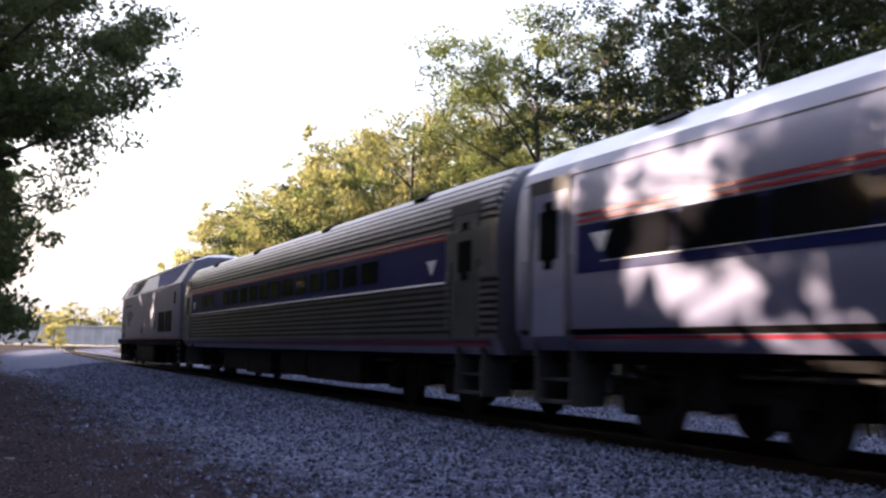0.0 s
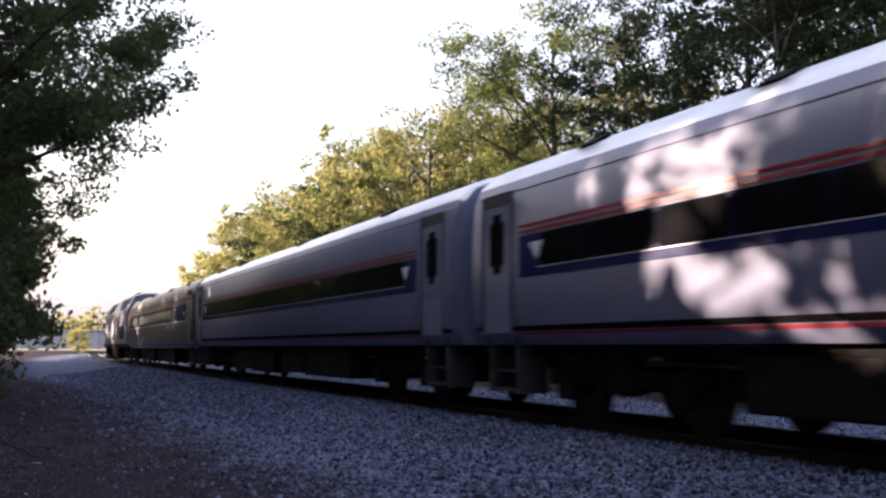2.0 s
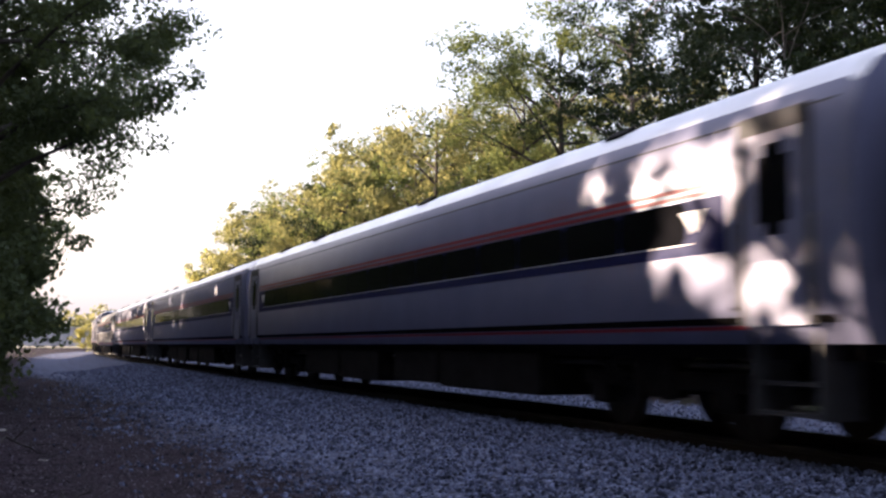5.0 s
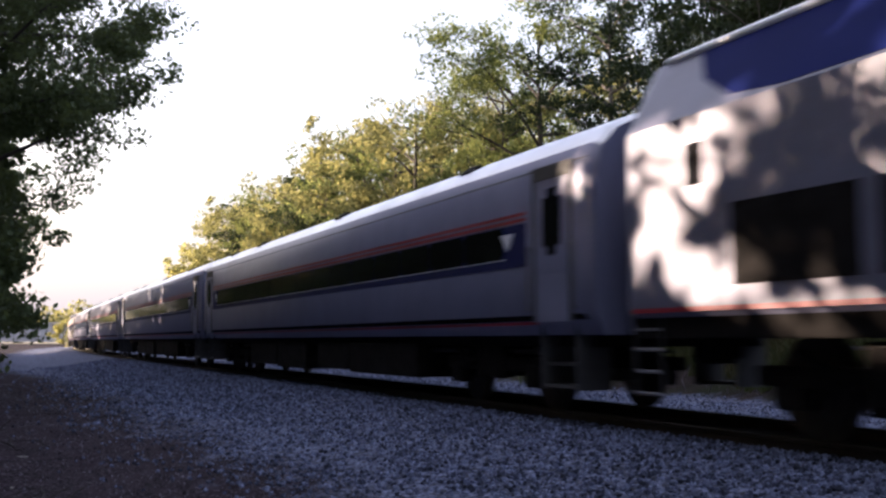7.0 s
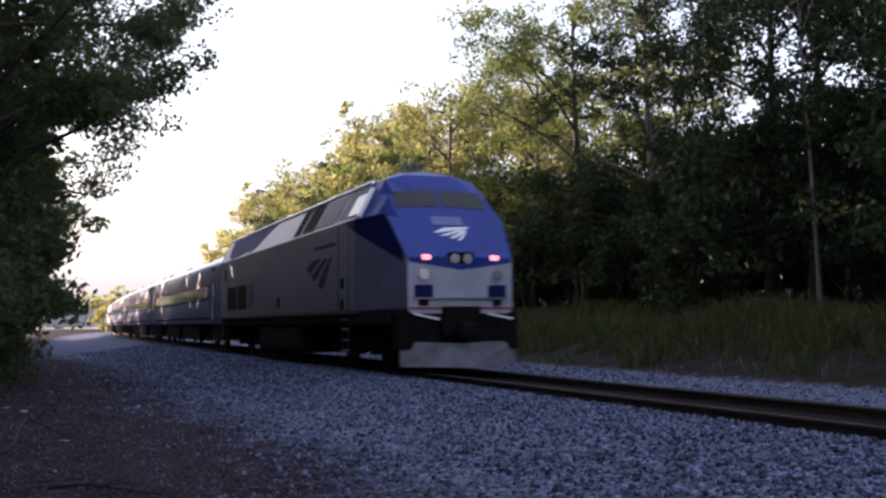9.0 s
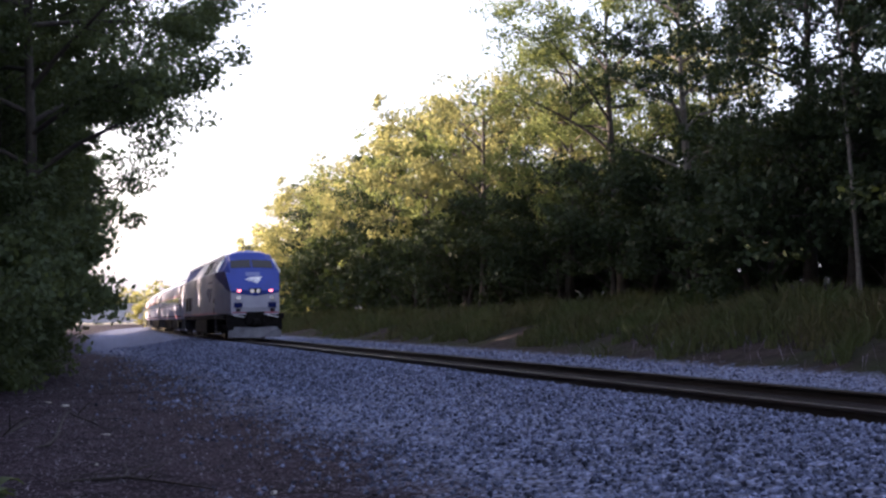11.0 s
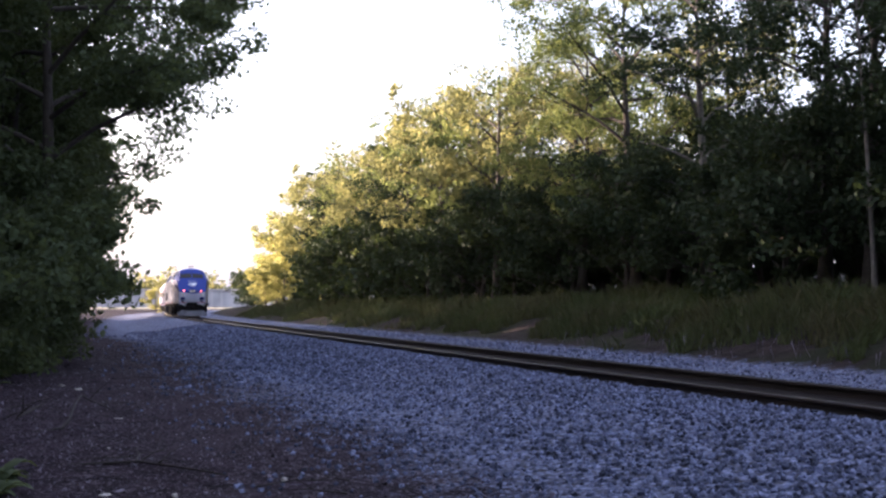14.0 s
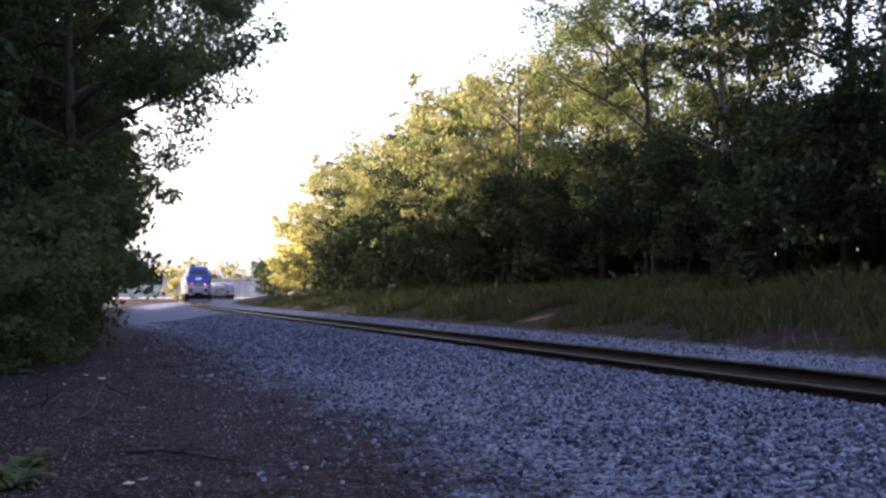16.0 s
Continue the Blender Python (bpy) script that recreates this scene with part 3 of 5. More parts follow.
def build_loco(lit):
    loco = empty("diesel_locomotive", "silver diesel locomotive with a raked blue nose and red sill stripe", "locomotive", "locomotives of the train")
    loco_body(loco)
    # front
    raked_panel("windscreen", loco, [(-1.02, 3.42), (-0.04, 3.46), (-0.04, 3.86), (-0.98, 3.80)], 0.012, GLASS, "dark windscreen pane")
    raked_panel("windscreen", loco, [(0.04, 3.46), (1.02, 3.42), (0.98, 3.80), (0.04, 3.86)], 0.012, GLASS, "dark windscreen pane")
    raked_panel("number_board", loco, [(-0.34, 3.02), (0.34, 3.02), (0.34, 3.22), (-0.34, 3.22)], 0.014, BOARD, "dim blue-grey number board with unreadable figures")
    # swept emblem: a long crest and three bars fanning down to a point
    for bar in ([(-0.38, 2.86), (-0.30, 2.85), (0.42, 2.955), (0.42, 2.99), (-0.12, 2.965)], [(-0.28, 2.79), (-0.14, 2.775), (0.38, 2.925), (0.22, 2.925)],
                [(-0.08, 2.735), (0.03, 2.72), (0.36, 2.895), (0.28, 2.90)], [(0.09, 2.69), (0.17, 2.68), (0.34, 2.86), (0.30, 2.865)]):
        raked_panel("emblem_bar", loco, bar, 0.014, WHITE, "white bar of the nose emblem")
    lamp = bmesh.new()
    for y in (-0.14, 0.14):
        rod_into(lamp, (10.38, y, 2.29), (10.47, y, 2.29), 0.105, 0.10, 20)
    part("headlight", lamp, LAMP_OFF, loco, "twin round headlights in the nose")
    part("headlight_housing", box(10.36, 10.44, -0.29, 0.29, 2.16, 2.42, 0.06), BLACK, loco)
    for y in (-0.80, 0.80):
        part("marker_light", box(10.38, 10.455, 0.93 * y - 0.09, 0.93 * y + 0.09, 2.26, 2.36, 0.03), LAMP_RED if lit else LAMP_OFF, loco, "lit reddish marker light")
        part("ditch_light", rod((10.36, y, 1.96), (10.50, y, 1.96), 0.115, 0.11, 18), LAMP_OFF, loco, "round ditch light")
        part("nose_grille", box(10.38, 10.44, y - 0.20, y + 0.20, 1.50, 1.76, 0.03), NAVY, loco, "dark recessed nose grille")
        part("nose_socket", box(10.38, 10.45, y - 0.10, y + 0.10, 1.33, 1.46, 0.02), BLACK, loco)
        rail = rod((10.50, y - 0.25, 1.17), (10.62, y + 0.25, 1.06), 0.022, None, 8)
        part("front_handrail", rail, WHITE, loco, "white bent handrail")
    part("nose_step", box(10.40, 10.50, -1.05, 1.05, 1.475, 1.50), STEEL, loco)
    part("red_nose_stripe", box(10.40, 10.432, -1.10, 1.10, 1.255, 1.305), RED, loco)
    part("coupler_pocket", box(10.30, 10.50, -0.42, 0.42, 0.72, 1.32, 0.04), BLACK, loco)
    coupler(loco, 10.45, 1)
    pilot = bmesh.new()
    v = [(10.30, -1.25, 0.12), (10.78, -0.10, 0.10), (10.78, 0.10, 0.10), (10.30, 1.25, 0.12), (10.24, -1.25, 0.62), (10.56, -0.10, 0.58), (10.56, 0.10, 0.58), (10.24, 1.25, 0.62)]
    bv = [pilot.verts.new(p) for p in v] + [pilot.verts.new((p[0] - 0.08, p[1], p[2])) for p in v]
    for a, b in ((0, 1), (1, 2), (2, 3)):
        pilot.faces.new((bv[a], bv[b], bv[b + 4], bv[a + 4]))
        pilot.faces.new((bv[a + 8], bv[a + 12], bv[b + 12], bv[b + 8]))
    for a, b in ((0, 4), (4, 5), (5, 6), (6, 7), (7, 3), (3, 2), (2, 1), (1, 0)):
        pilot.faces.new((bv[a], bv[b], bv[b + 8], bv[a + 8]))
    bmesh.ops.recalc_face_normals(pilot, faces=pilot.faces)
    part("pilot_plough", pilot, PILOT, loco, "silver snow plough pilot, dulled by dust")
    part("pilot_beam", box(9.9, 10.32, -1.3, 1.3, 0.45, 1.2, 0.03), BLACK, loco)
    # flanks
    for sign in (-1, 1):
        strip_y = 1.525
        # added pale rod stands in for the bright sky line on the roof edge
        part("roof_gutter", rod((-9.9, sign * 1.075, 4.11), (7.9, sign * 1.075, 4.11), 0.055, None, 10), ROOF, loco, "added pale rod for the sheen along the roof edge")
        flat_panel("red_stripe", loco, [(-10.1, 1.255), (7.95, 1.255), (7.95, 1.305), (-10.1, 1.305)], sign, strip_y, 0.008, RED)
        flat_panel("cab_door", loco, [(6.72, 1.32), (7.42, 1.32), (7.42, 3.22), (6.72, 3.22)], sign, strip_y, 0.010, LOCO_SILVER, "flush silver cab door")
        flat_panel("door_seam", loco, [(6.57, 1.32), (6.68, 1.32), (6.68, 3.22), (6.57, 3.22)], sign, strip_y, 0.005, GREY)
        flat_panel("door_seam", loco, [(7.45, 1.32), (7.50, 1.32), (7.50, 3.22), (7.45, 3.22)], sign, strip_y, 0.005, GREY)
        for z in (1.30, 1.78):
            flat_panel("step_recess", loco, [(6.84, z), (7.12, z), (7.12, z + 0.24), (6.84, z + 0.24)], sign, strip_y, 0.016, BLACK)
        slant_panel("cab_window", loco, [(7.25, 0.14), (8.15, 0.14), (8.05, 0.70), (7.25, 0.70)], sign, 0.012, GLASS, "dark cab side window")
        slant_panel("mirror_fairing", loco, [(8.28, 0.0), (8.42, 0.0), (8.34, 0.80), (8.16, 0.80)], sign, 0.05, WHITE)
        # upper flank: navy at both ends, grilles between
        slant_panel("navy_panel", loco, [(-9.3, 0.96), (-9.0, 0.50), (-8.4, 0.13), (-7.6, 0.04), (-6.2, 0.05), (-4.9, 0.14), (-4.5, 0.05), (-3.6, 0.22), (-2.6, 0.62), (-1.7, 0.96)], sign, 0.006, BLUE_MATT, "blue curved upper panel")
        slant_panel("navy_panel", loco, [(6.45, 0.10), (8.12, 0.04), (8.12, 0.98), (6.45, 0.98)], sign, 0.006, NAVY, "navy upper panel")
        taper = [(7.95, 3.27), (9.45, 3.27), (10.26, 2.44), (10.26, 2.22), (7.95, 3.00)]
        vs = [(a, sign * (1.525 * nose_width(a) + o), b) for o in (0.008, -0.02) for a, b in taper]
        solid("navy_nose_band", vs, [tuple(range(5)), tuple(range(9, 4, -1))] + [(k, k + 5, (k + 1) % 5 + 5, (k + 1) % 5) for k in range(5)], NAVY, loco, "navy band sweeping down to the nose")
        flat_panel("lettering_bar", loco, [(4.35, 2.80), (6.40, 2.80), (6.40, 2.89), (4.35, 2.89)], sign, strip_y, 0.007, NAVY, "unreadable dark lettering")
        for x0, x1 in ((1.87, 2.68), (2.85, 4.20)):
            slant_panel("radiator_opening", loco, [(x0, 0.06), (x1, 0.06), (x1, 0.94), (x0, 0.94)], sign, 0.008, BLACK, "black radiator opening")
        slant_panel("grille_backing", loco, [(4.35, 0.08), (6.28, 0.08), (6.28, 0.92), (4.35, 0.92)], sign, 0.006, BLACK)
        for i in range(9):
            k = 0.12 + i * 0.09
            slant_panel("grille_slat", loco, [(4.37, k), (6.26, k), (6.26, k + 0.035), (4.37, k + 0.035)], sign, 0.022, LOCO_SILVER)
        # rear grilles, intake hatches
        for x0, x1 in ((-8.34, -6.66), (-6.44, -4.84)):
            flat_panel("side_grille", loco, [(x0, 1.50), (x1, 1.50), (x1, 2.30), (x0, 2.30)], sign, strip_y, 0.008, BLACK, "black square side grille")
        flat_panel("hatch", loco, [(0.02, 1.46), (0.27, 1.46), (0.27, 1.75), (0.02, 1.75)], sign, strip_y, 0.008, BLACK)
        flat_panel("rear_door", loco, [(-9.25, 1.32), (-8.6, 1.32), (-8.6, 3.1), (-9.25, 3.1)], sign, strip_y, 0.008, LOCO_SILVER)
        flat_panel("rear_door_window", loco, [(-9.05, 2.55), (-8.76, 2.55), (-8.76, 2.98), (-9.05, 2.98)], sign, strip_y, 0.014, GLASS)
        # dark arrow-like emblem: three swept bars
        for bar in ([(3.52, 2.38), (3.92, 2.25), (5.00, 2.56), (4.86, 2.60), (4.10, 2.55)], [(4.02, 2.17), (4.42, 2.04), (5.62, 2.54), (5.40, 2.57), (4.62, 2.34)], [(4.70, 1.92), (5.16, 1.82), (6.05, 2.55), (5.88, 2.57), (5.22, 2.24)]):
            flat_panel("emblem_bar", loco, bar, sign, strip_y, 0.007, NAVY, "navy swept bar of the side emblem")
        # fleet number
        text = bpy.data.curves.new("fleet_number", "FONT")
        text.body, text.size, text.extrude, text.align_x = "31", 1.0, 0.004, "CENTER"
        tmp = new("fleet_number_outline", text)
        me = bpy.data.meshes.new_from_object(tmp)
        bpy.data.objects.remove(tmp)
        me.materials.clear()
        me.materials.append(NAVY)
        num = new("fleet_number", me)
        num.parent = loco
        tagged(num, "dark navy fleet number on the flank")
        num.matrix_basis = pose(-3.92, sign * 1.531, 1.60, 90, 0, 0 if sign < 0 else 180)
        # ladder irons and sill
        for x in (-9.9, 6.98):
            for z in (0.38, 0.62, 0.86, 1.08):
                part("ladder_rung", rod((x - 0.26, sign * 1.45, z), (x + 0.26, sign * 1.45, z), 0.02, None, 6), PILOT, loco)
            for dx in (-0.26, 0.26):
                part("ladder_stile", rod((x + dx, sign * 1.45, 0.34), (x + dx, sign * 1.45, 1.2), 0.016, None, 6), GREY, loco)
    part("sill", box(-10.2, 9.9, -1.46, 1.46, 0.98, 1.24, 0.02), BLACK, loco, "black frame sill")
    part("fuel_tank", box(-3.2, 2.6, -1.42, 1.42, 0.22, 1.0, 0.12), BLACK, loco, "black fuel tank")
    # roof gear
    part("exhaust", box(-2.6, -1.6, -0.35, 0.35, 4.30, 4.44, 0.03), BLACK, loco)
    for x in (-7.6, -5.4):
        part("roof_fan", rod((x, 0, 4.30), (x, 0, 4.42), 0.75, 0.72, 28), GREY, loco, "round roof fan")
    horn = bmesh.new()
    rod_into(horn, (7.3, 0, 4.3), (7.3, 0, 4.55), 0.03)
    for y in (-0.16, 0.0, 0.16):
        rod_into(horn, (7.1, y, 4.55), (7.6, y, 4.55), 0.025, 0.07, 10)
    part("horn", horn, GREY, loco, "triple air horn on the roof")
    part("antenna", rod((6.4, 0.3, 4.3), (6.4, 0.3, 4.75), 0.02, 0.01, 6), GREY, loco)
    part("diaphragm", box(-10.5, -10.25, -0.6, 0.6, 1.15, 3.2, 0.05), RUBBER, loco)
    coupler(loco, -10.25, -1)
    for x in (-6.6, 6.6):
        bogie(loco, x, 2.9, True)
    return loco


FRONT_LOCO = build_loco(True)
SMOOTH = build_coach("smooth")
RIBBED = build_coach("ribbed")
COACHES = [SMOOTH] + [copy_thing(SMOOTH, Matrix()) for _ in range(3)] + [RIBBED]
REAR_LOCO = build_loco(False)
tagged(REAR_LOCO, "silver diesel locomotive pushing at the far end of the train")


# ---- trees ----
def tube(path, radii, seg=7):
    verts, faces = [], []
    for i, p in enumerate(path):
        d = (path[min(i + 1, len(path) - 1)] - path[max(i - 1, 0)]).normalized()
        q = d.to_track_quat("Z", "Y")
        for k in range(seg):
            a = k * math.tau / seg
            verts.append(p + q @ Vector((math.cos(a) * radii[i], math.sin(a) * radii[i], 0)))
    for i in range(len(path) - 1):
        for k in range(seg):
            a, b = i * seg + k, i * seg + (k + 1) % seg
            faces.append((a, b, b + seg, a + seg))
    return verts, faces


def leaves_mesh(name, centres, size, rng, mat, droop=0.25):
    """Small leaves at the centres, turned every way: folded and four-cornered, or three-cornered where they are coarse."""
    n = len(centres)
    d = rng.normal(size=(n, 3))
    d /= np.linalg.norm(d, axis=1)[:, None]
    d[:, 2] -= droop
    d /= np.linalg.norm(d, axis=1)[:, None]
    e = np.cross(d, rng.normal(size=(n, 3)))
    e /= np.linalg.norm(e, axis=1)[:, None] + 1e-9
    f = np.cross(d, e)
    ln = (size * rng.uniform(0.6, 1.35, n))[:, None]
    c = np.asarray(centres)
    a = c - d * ln * 0.5
    b = c + e * ln * 0.30 + f * ln * 0.10
    t = c + d * ln * 0.5
    g = c - e * ln * 0.30 + f * ln * 0.10
    k = 3 if size >= 0.28 else 4
    corners = [a, c + e * ln * 0.48 + f * ln * 0.10, t] if k == 3 else [a, b, t, g]
    co = np.stack(corners, axis=1).reshape(-1, 3).astype(np.float32)
    me = bpy.data.meshes.new(name)
    me.vertices.add(k * n)
    me.vertices.foreach_set("co", co.ravel())
    me.loops.add(k * n)
    me.loops.foreach_set("vertex_index", np.arange(k * n, dtype=np.int32))
    me.polygons.add(n)
    me.polygons.foreach_set("loop_start", np.arange(0, k * n, k, dtype=np.int32))
    me.polygons.foreach_set("loop_total", np.full(n, k, dtype=np.int32))
    me.materials.append(mat)
    me.update(calc_edges=True)
    me.validate()
    return me


def build_tree(seed, height, spread, crown_low, leaf, count, leaf_size=0.22, bark=None, label="", clumps=70, lean=0.0, tuft=0.55, loose=0.16, girth=1.0):
    rng = np.random.default_rng(seed)
    bark = bark or BARK
    tree = empty("tree", label, "tree")
    path = []
    for i in range(9):
        k = i / 8
        path.append(Vector((lean * k * k * height + 0.25 * math.sin(seed + 3 * k), 0.25 * math.cos(seed * 1.7 + 2.3 * k), height * 0.92 * k)))
    r0 = (height * 0.014 + 0.05) * girth
    v, f = tube(path, [r0 * (1.35 if i == 0 else 1 - 0.105 * i) for i in range(9)], 9)
    tips = []
    bv, bf = list(v), list(f)
    nl = 16
    for i in range(nl):
        k = crown_low + (0.95 - crown_low) * (i + rng.uniform(0, 1)) / nl
        base = path[min(int(k * 8), 7)].lerp(path[min(int(k * 8) + 1, 8)], (k * 8) % 1)
        a = i * 2.4 + rng.uniform(-0.5, 0.5)
        kk = (k - crown_low) / (1 - crown_low)
        reach = spread * (0.55 + 0.75 * math.sin(math.pi * min(max(0.18 + 0.72 * kk, 0), 1))) * rng.uniform(0.65, 1.1) * 0.85
        way = Vector((math.cos(a), math.sin(a), 0))
        rise = rng.uniform(0.15, 0.75)
        limb = [base + way * reach * j / 4 + Vector((0, 0, rise * reach * (j / 4) ** 0.8)) + Vector(rng.normal(size=3) * 0.12 * j / 4) for j in range(5)]
        v, f = tube(limb, [r0 * 0.32 * (1 - 0.2 * j) for j in range(5)], 5)
        o = len(bv)
        bv += v
        bf += [tuple(x + o for x in q) for q in f]
        tips += [limb[2], limb[3], limb[4]]
        for j in (2, 3, 3, 4):
            turn = a + rng.choice((-1, 1)) * rng.uniform(0.5, 1.2)
            ln = reach * rng.uniform(0.22, 0.42)
            end = limb[j] + Vector((math.cos(turn) * ln, math.sin(turn) * ln, ln * rng.uniform(-0.35, 0.6)))
            tips += [end, limb[j].lerp(end, 0.55)]
            if count >= 6000:
                v, f = tube([limb[j], limb[j].lerp(end, 0.5) + Vector((0, 0, 0.06)), end], [r0 * 0.10, r0 * 0.07, r0 * 0.03], 3)
                o = len(bv)
                bv += v
                bf += [tuple(x + o for x in q) for q in f]
    solid("trunk", bv, bf, bark, tree, smooth=True)
    tips.append(path[-1])
    cl = []
    for _ in range(clumps):
        t = tips[rng.integers(len(tips))]
        cl.append(np.array(t) + rng.normal(size=3) * np.array([loose, loose, loose * 0.75]) * spread)
    cl = np.array(cl)
    rad = rng.uniform(0.45, 1.0, len(cl)) * tuft * spread / 2.6
    pick = rng.integers(len(cl), size=count)
    d = rng.normal(size=(count, 3))
    d /= np.linalg.norm(d, axis=1)[:, None]
    centres = cl[pick] + d * (rad[pick] * rng.uniform(0.15, 1.0, count) ** 0.5)[:, None] * np.array([1.15, 1.15, 0.75])
    crown = new("crown", leaves_mesh("crown", centres, leaf_size, rng, leaf))
    crown.parent = tree
    tagged(crown, kind="stuff")
    return tree


def plant(proto, s, lat, turn, scale=1.0, first=False):
    m = Matrix.Translation(at(s, lat, ground_z(s, lat) - 0.08)) @ Matrix.Rotation(turn, 4, "Z")
    if first:
        proto.scale = (scale, scale, scale)
        proto.matrix_basis = m @ Matrix.Diagonal((scale, scale, scale, 1))
        return proto
    ob = copy_thing(proto, m)
    ob.scale = (scale, scale, scale)
    return ob


def grove(name, proto, mats, label):
    """Many copies of one tree joined into a single far mass; the model itself is removed."""
    verts, faces, mat_of, used = [], [], [], []
    n0 = 0
    for ob in proto.children:
        me = ob.data
        co = np.empty(3 * len(me.vertices))
        me.vertices.foreach_get("co", co)
        co = np.c_[co.reshape(-1, 3), np.ones(len(me.vertices))]
        polys = [tuple(p.vertices) for p in me.polygons]
        used.append(me.materials[0])
        for m in mats:
            verts.append(co @ np.array(m).T[:, :3])
            faces += [tuple(i + n0 for i in p) for p in polys]
            mat_of += [len(used) - 1] * len(polys)
            n0 += len(co)
    me = bpy.data.meshes.new(name)
    me.from_pydata(np.concatenate(verts).tolist(), [], faces)
    for m in used:
        me.materials.append(m)
    me.polygons.foreach_set("material_index", mat_of)
    for ob in list(proto.children):
        bpy.data.objects.remove(ob)
    bpy.data.objects.remove(proto)
    return tagged(new(name, me), label, "woods", kind="stuff")


def build_woods():
    """Right-hand wood on the bank, left-hand row beside the dirt path."""
    rng = np.random.default_rng(11)
    used = set()

    def put(p, s, lat, scale, turn=None):
        plant(p, s, lat, rng.uniform(0, math.tau) if turn is None else turn, scale, id(p) not in used)
        used.add(id(p))

    tall = [build_tree(21, 17.0, 4.6, 0.30, LEAF, 19000, 0.17, label="tall green broadleaf tree on the bank", clumps=230, tuft=0.5),
            build_tree(22, 17.5, 4.4, 0.34, LEAF_OLIVE, 19000, 0.17, label="tall olive-green broadleaf tree on the bank", clumps=220, tuft=0.5),
            build_tree(23, 15.5, 4.2, 0.26, LEAF_DARK, 15500, 0.188, label="dark green broadleaf tree on the bank", clumps=220, tuft=0.5),
            build_tree(24, 16.5, 3.8, 0.40, LEAF_DARK, 15000, 0.165, bark=PALE_BARK, label="slender pale-barked tree with thin dark foliage", clumps=150, tuft=0.5)]
    tall_far = [build_tree(25, 16.5, 4.4, 0.28, LEAF, 6600, 0.33, label="tall green tree farther along the bank", clumps=170),
                build_tree(26, 17.0, 4.3, 0.30, LEAF_OLIVE, 6600, 0.33, label="tall olive tree farther along the bank", clumps=170),
                build_tree(27, 15.5, 4.2, 0.22, LEAF_DARK, 6600, 0.33, label="dark tree farther along the bank", clumps=170)]
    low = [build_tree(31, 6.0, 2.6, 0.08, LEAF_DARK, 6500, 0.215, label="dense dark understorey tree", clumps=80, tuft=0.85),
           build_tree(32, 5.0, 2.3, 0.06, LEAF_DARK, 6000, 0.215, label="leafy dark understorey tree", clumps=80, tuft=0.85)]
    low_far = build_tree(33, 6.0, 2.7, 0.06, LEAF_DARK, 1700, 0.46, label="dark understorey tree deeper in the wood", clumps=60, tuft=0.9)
    # front row along the bank; up to s 37 its shade is put into dark leaves
    s, i = -14.0, 0
    while s < 118:
        k = rng.uniform(0.92, 1.06) * (1.0 if s < 24 else 0.93 if s < 37 else 0.86)
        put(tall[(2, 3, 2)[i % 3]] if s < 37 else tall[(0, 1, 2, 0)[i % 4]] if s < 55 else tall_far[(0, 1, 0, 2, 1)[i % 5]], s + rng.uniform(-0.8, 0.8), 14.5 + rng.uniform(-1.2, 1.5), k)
        s += 5.0
        i += 1
    s = -10.0
    while s < 112:
        if s > 50 or i % 2:
            put(tall_far[(i * 5 + 1) % 3], s + rng.uniform(-1, 1), 21.5 + rng.uniform(-1.5, 1.5), rng.uniform(0.80, 0.90))
        s += 9.0
        i += 1
    s = -12.0
    while s < 119:
        put(low[i % 2] if s < 60 else low_far, s + rng.uniform(-1, 1), 13.6 + rng.uniform(-0.7, 1.2), rng.uniform(0.8, 1.25))
        s += 3.4
        i += 1
    slender = build_tree(28, 13.0, 2.6, 0.58, LEAF_DARK, 4500, 0.17, bark=PALE_BARK, label="slender pale trunk at the edge of the wood", clumps=70, lean=-0.004, girth=0.32)
    put(slender, 24.3, 12.3, 1.0, 1.2)
    for s, lat, k in ((23.5, 17.0, 1.0),):
        put(tall[2], s, lat, k)
    deep = []
    for lat, step in ((18.0, 4.2), (24.0, 3.6), (27.0, 3.6), (33.0, 4.2)):
        s = -14.0
        while s < 112:
            ss, la, k = s + rng.uniform(-1, 1), lat + rng.uniform(-0.9, 1.2), rng.uniform(1.0, 1.5) * (0.85 if 26 < s < 46 else 1.0)
            deep.append(Matrix.Translation(at(ss, la, ground_z(ss, la) - 0.08)) @ Matrix.Rotation(rng.uniform(0, 6.28), 4, "Z") @ Matrix.Scale(k, 4))
            s += step
    for j in range(14):
        ss, la = 26 + 3.3 * j, 30.5 + 1.1 * math.sin(j * 2.3)
        deep.append(Matrix.Translation(at(ss, la, ground_z(ss, la) - 0.2)) @ Matrix.Rotation(j * 1.7, 4, "Z") @ Matrix.Scale(1.25, 4))
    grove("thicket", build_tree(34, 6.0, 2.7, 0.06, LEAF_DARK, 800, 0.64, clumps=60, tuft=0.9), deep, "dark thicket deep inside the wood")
    # far end: lower sunlit trees beyond the wood
    gold = build_tree(41, 8.0, 3.0, 0.12, LEAF_YELLOW, 6000, 0.32, label="sunlit yellow-green tree beyond the wood", clumps=70, tuft=0.8)
    for s, lat, k in ((127, 15.5, 1.25), (134, 13.2, 1.1), (142, 16.5, 1.45), (151, 14.5, 1.2), (121, 11.8, 0.62), (129, 10.6, 0.55), (160, 15.5, 1.3)):
        put(gold, s, lat, k)
    for s, lat, k in ((138, 11.0, 0.6), (147, 11.2, 0.75), (158, 11.5, 0.9), (170, 12, 0.9), (182, 13, 0.9)):
        put(low_far, s, lat, k)
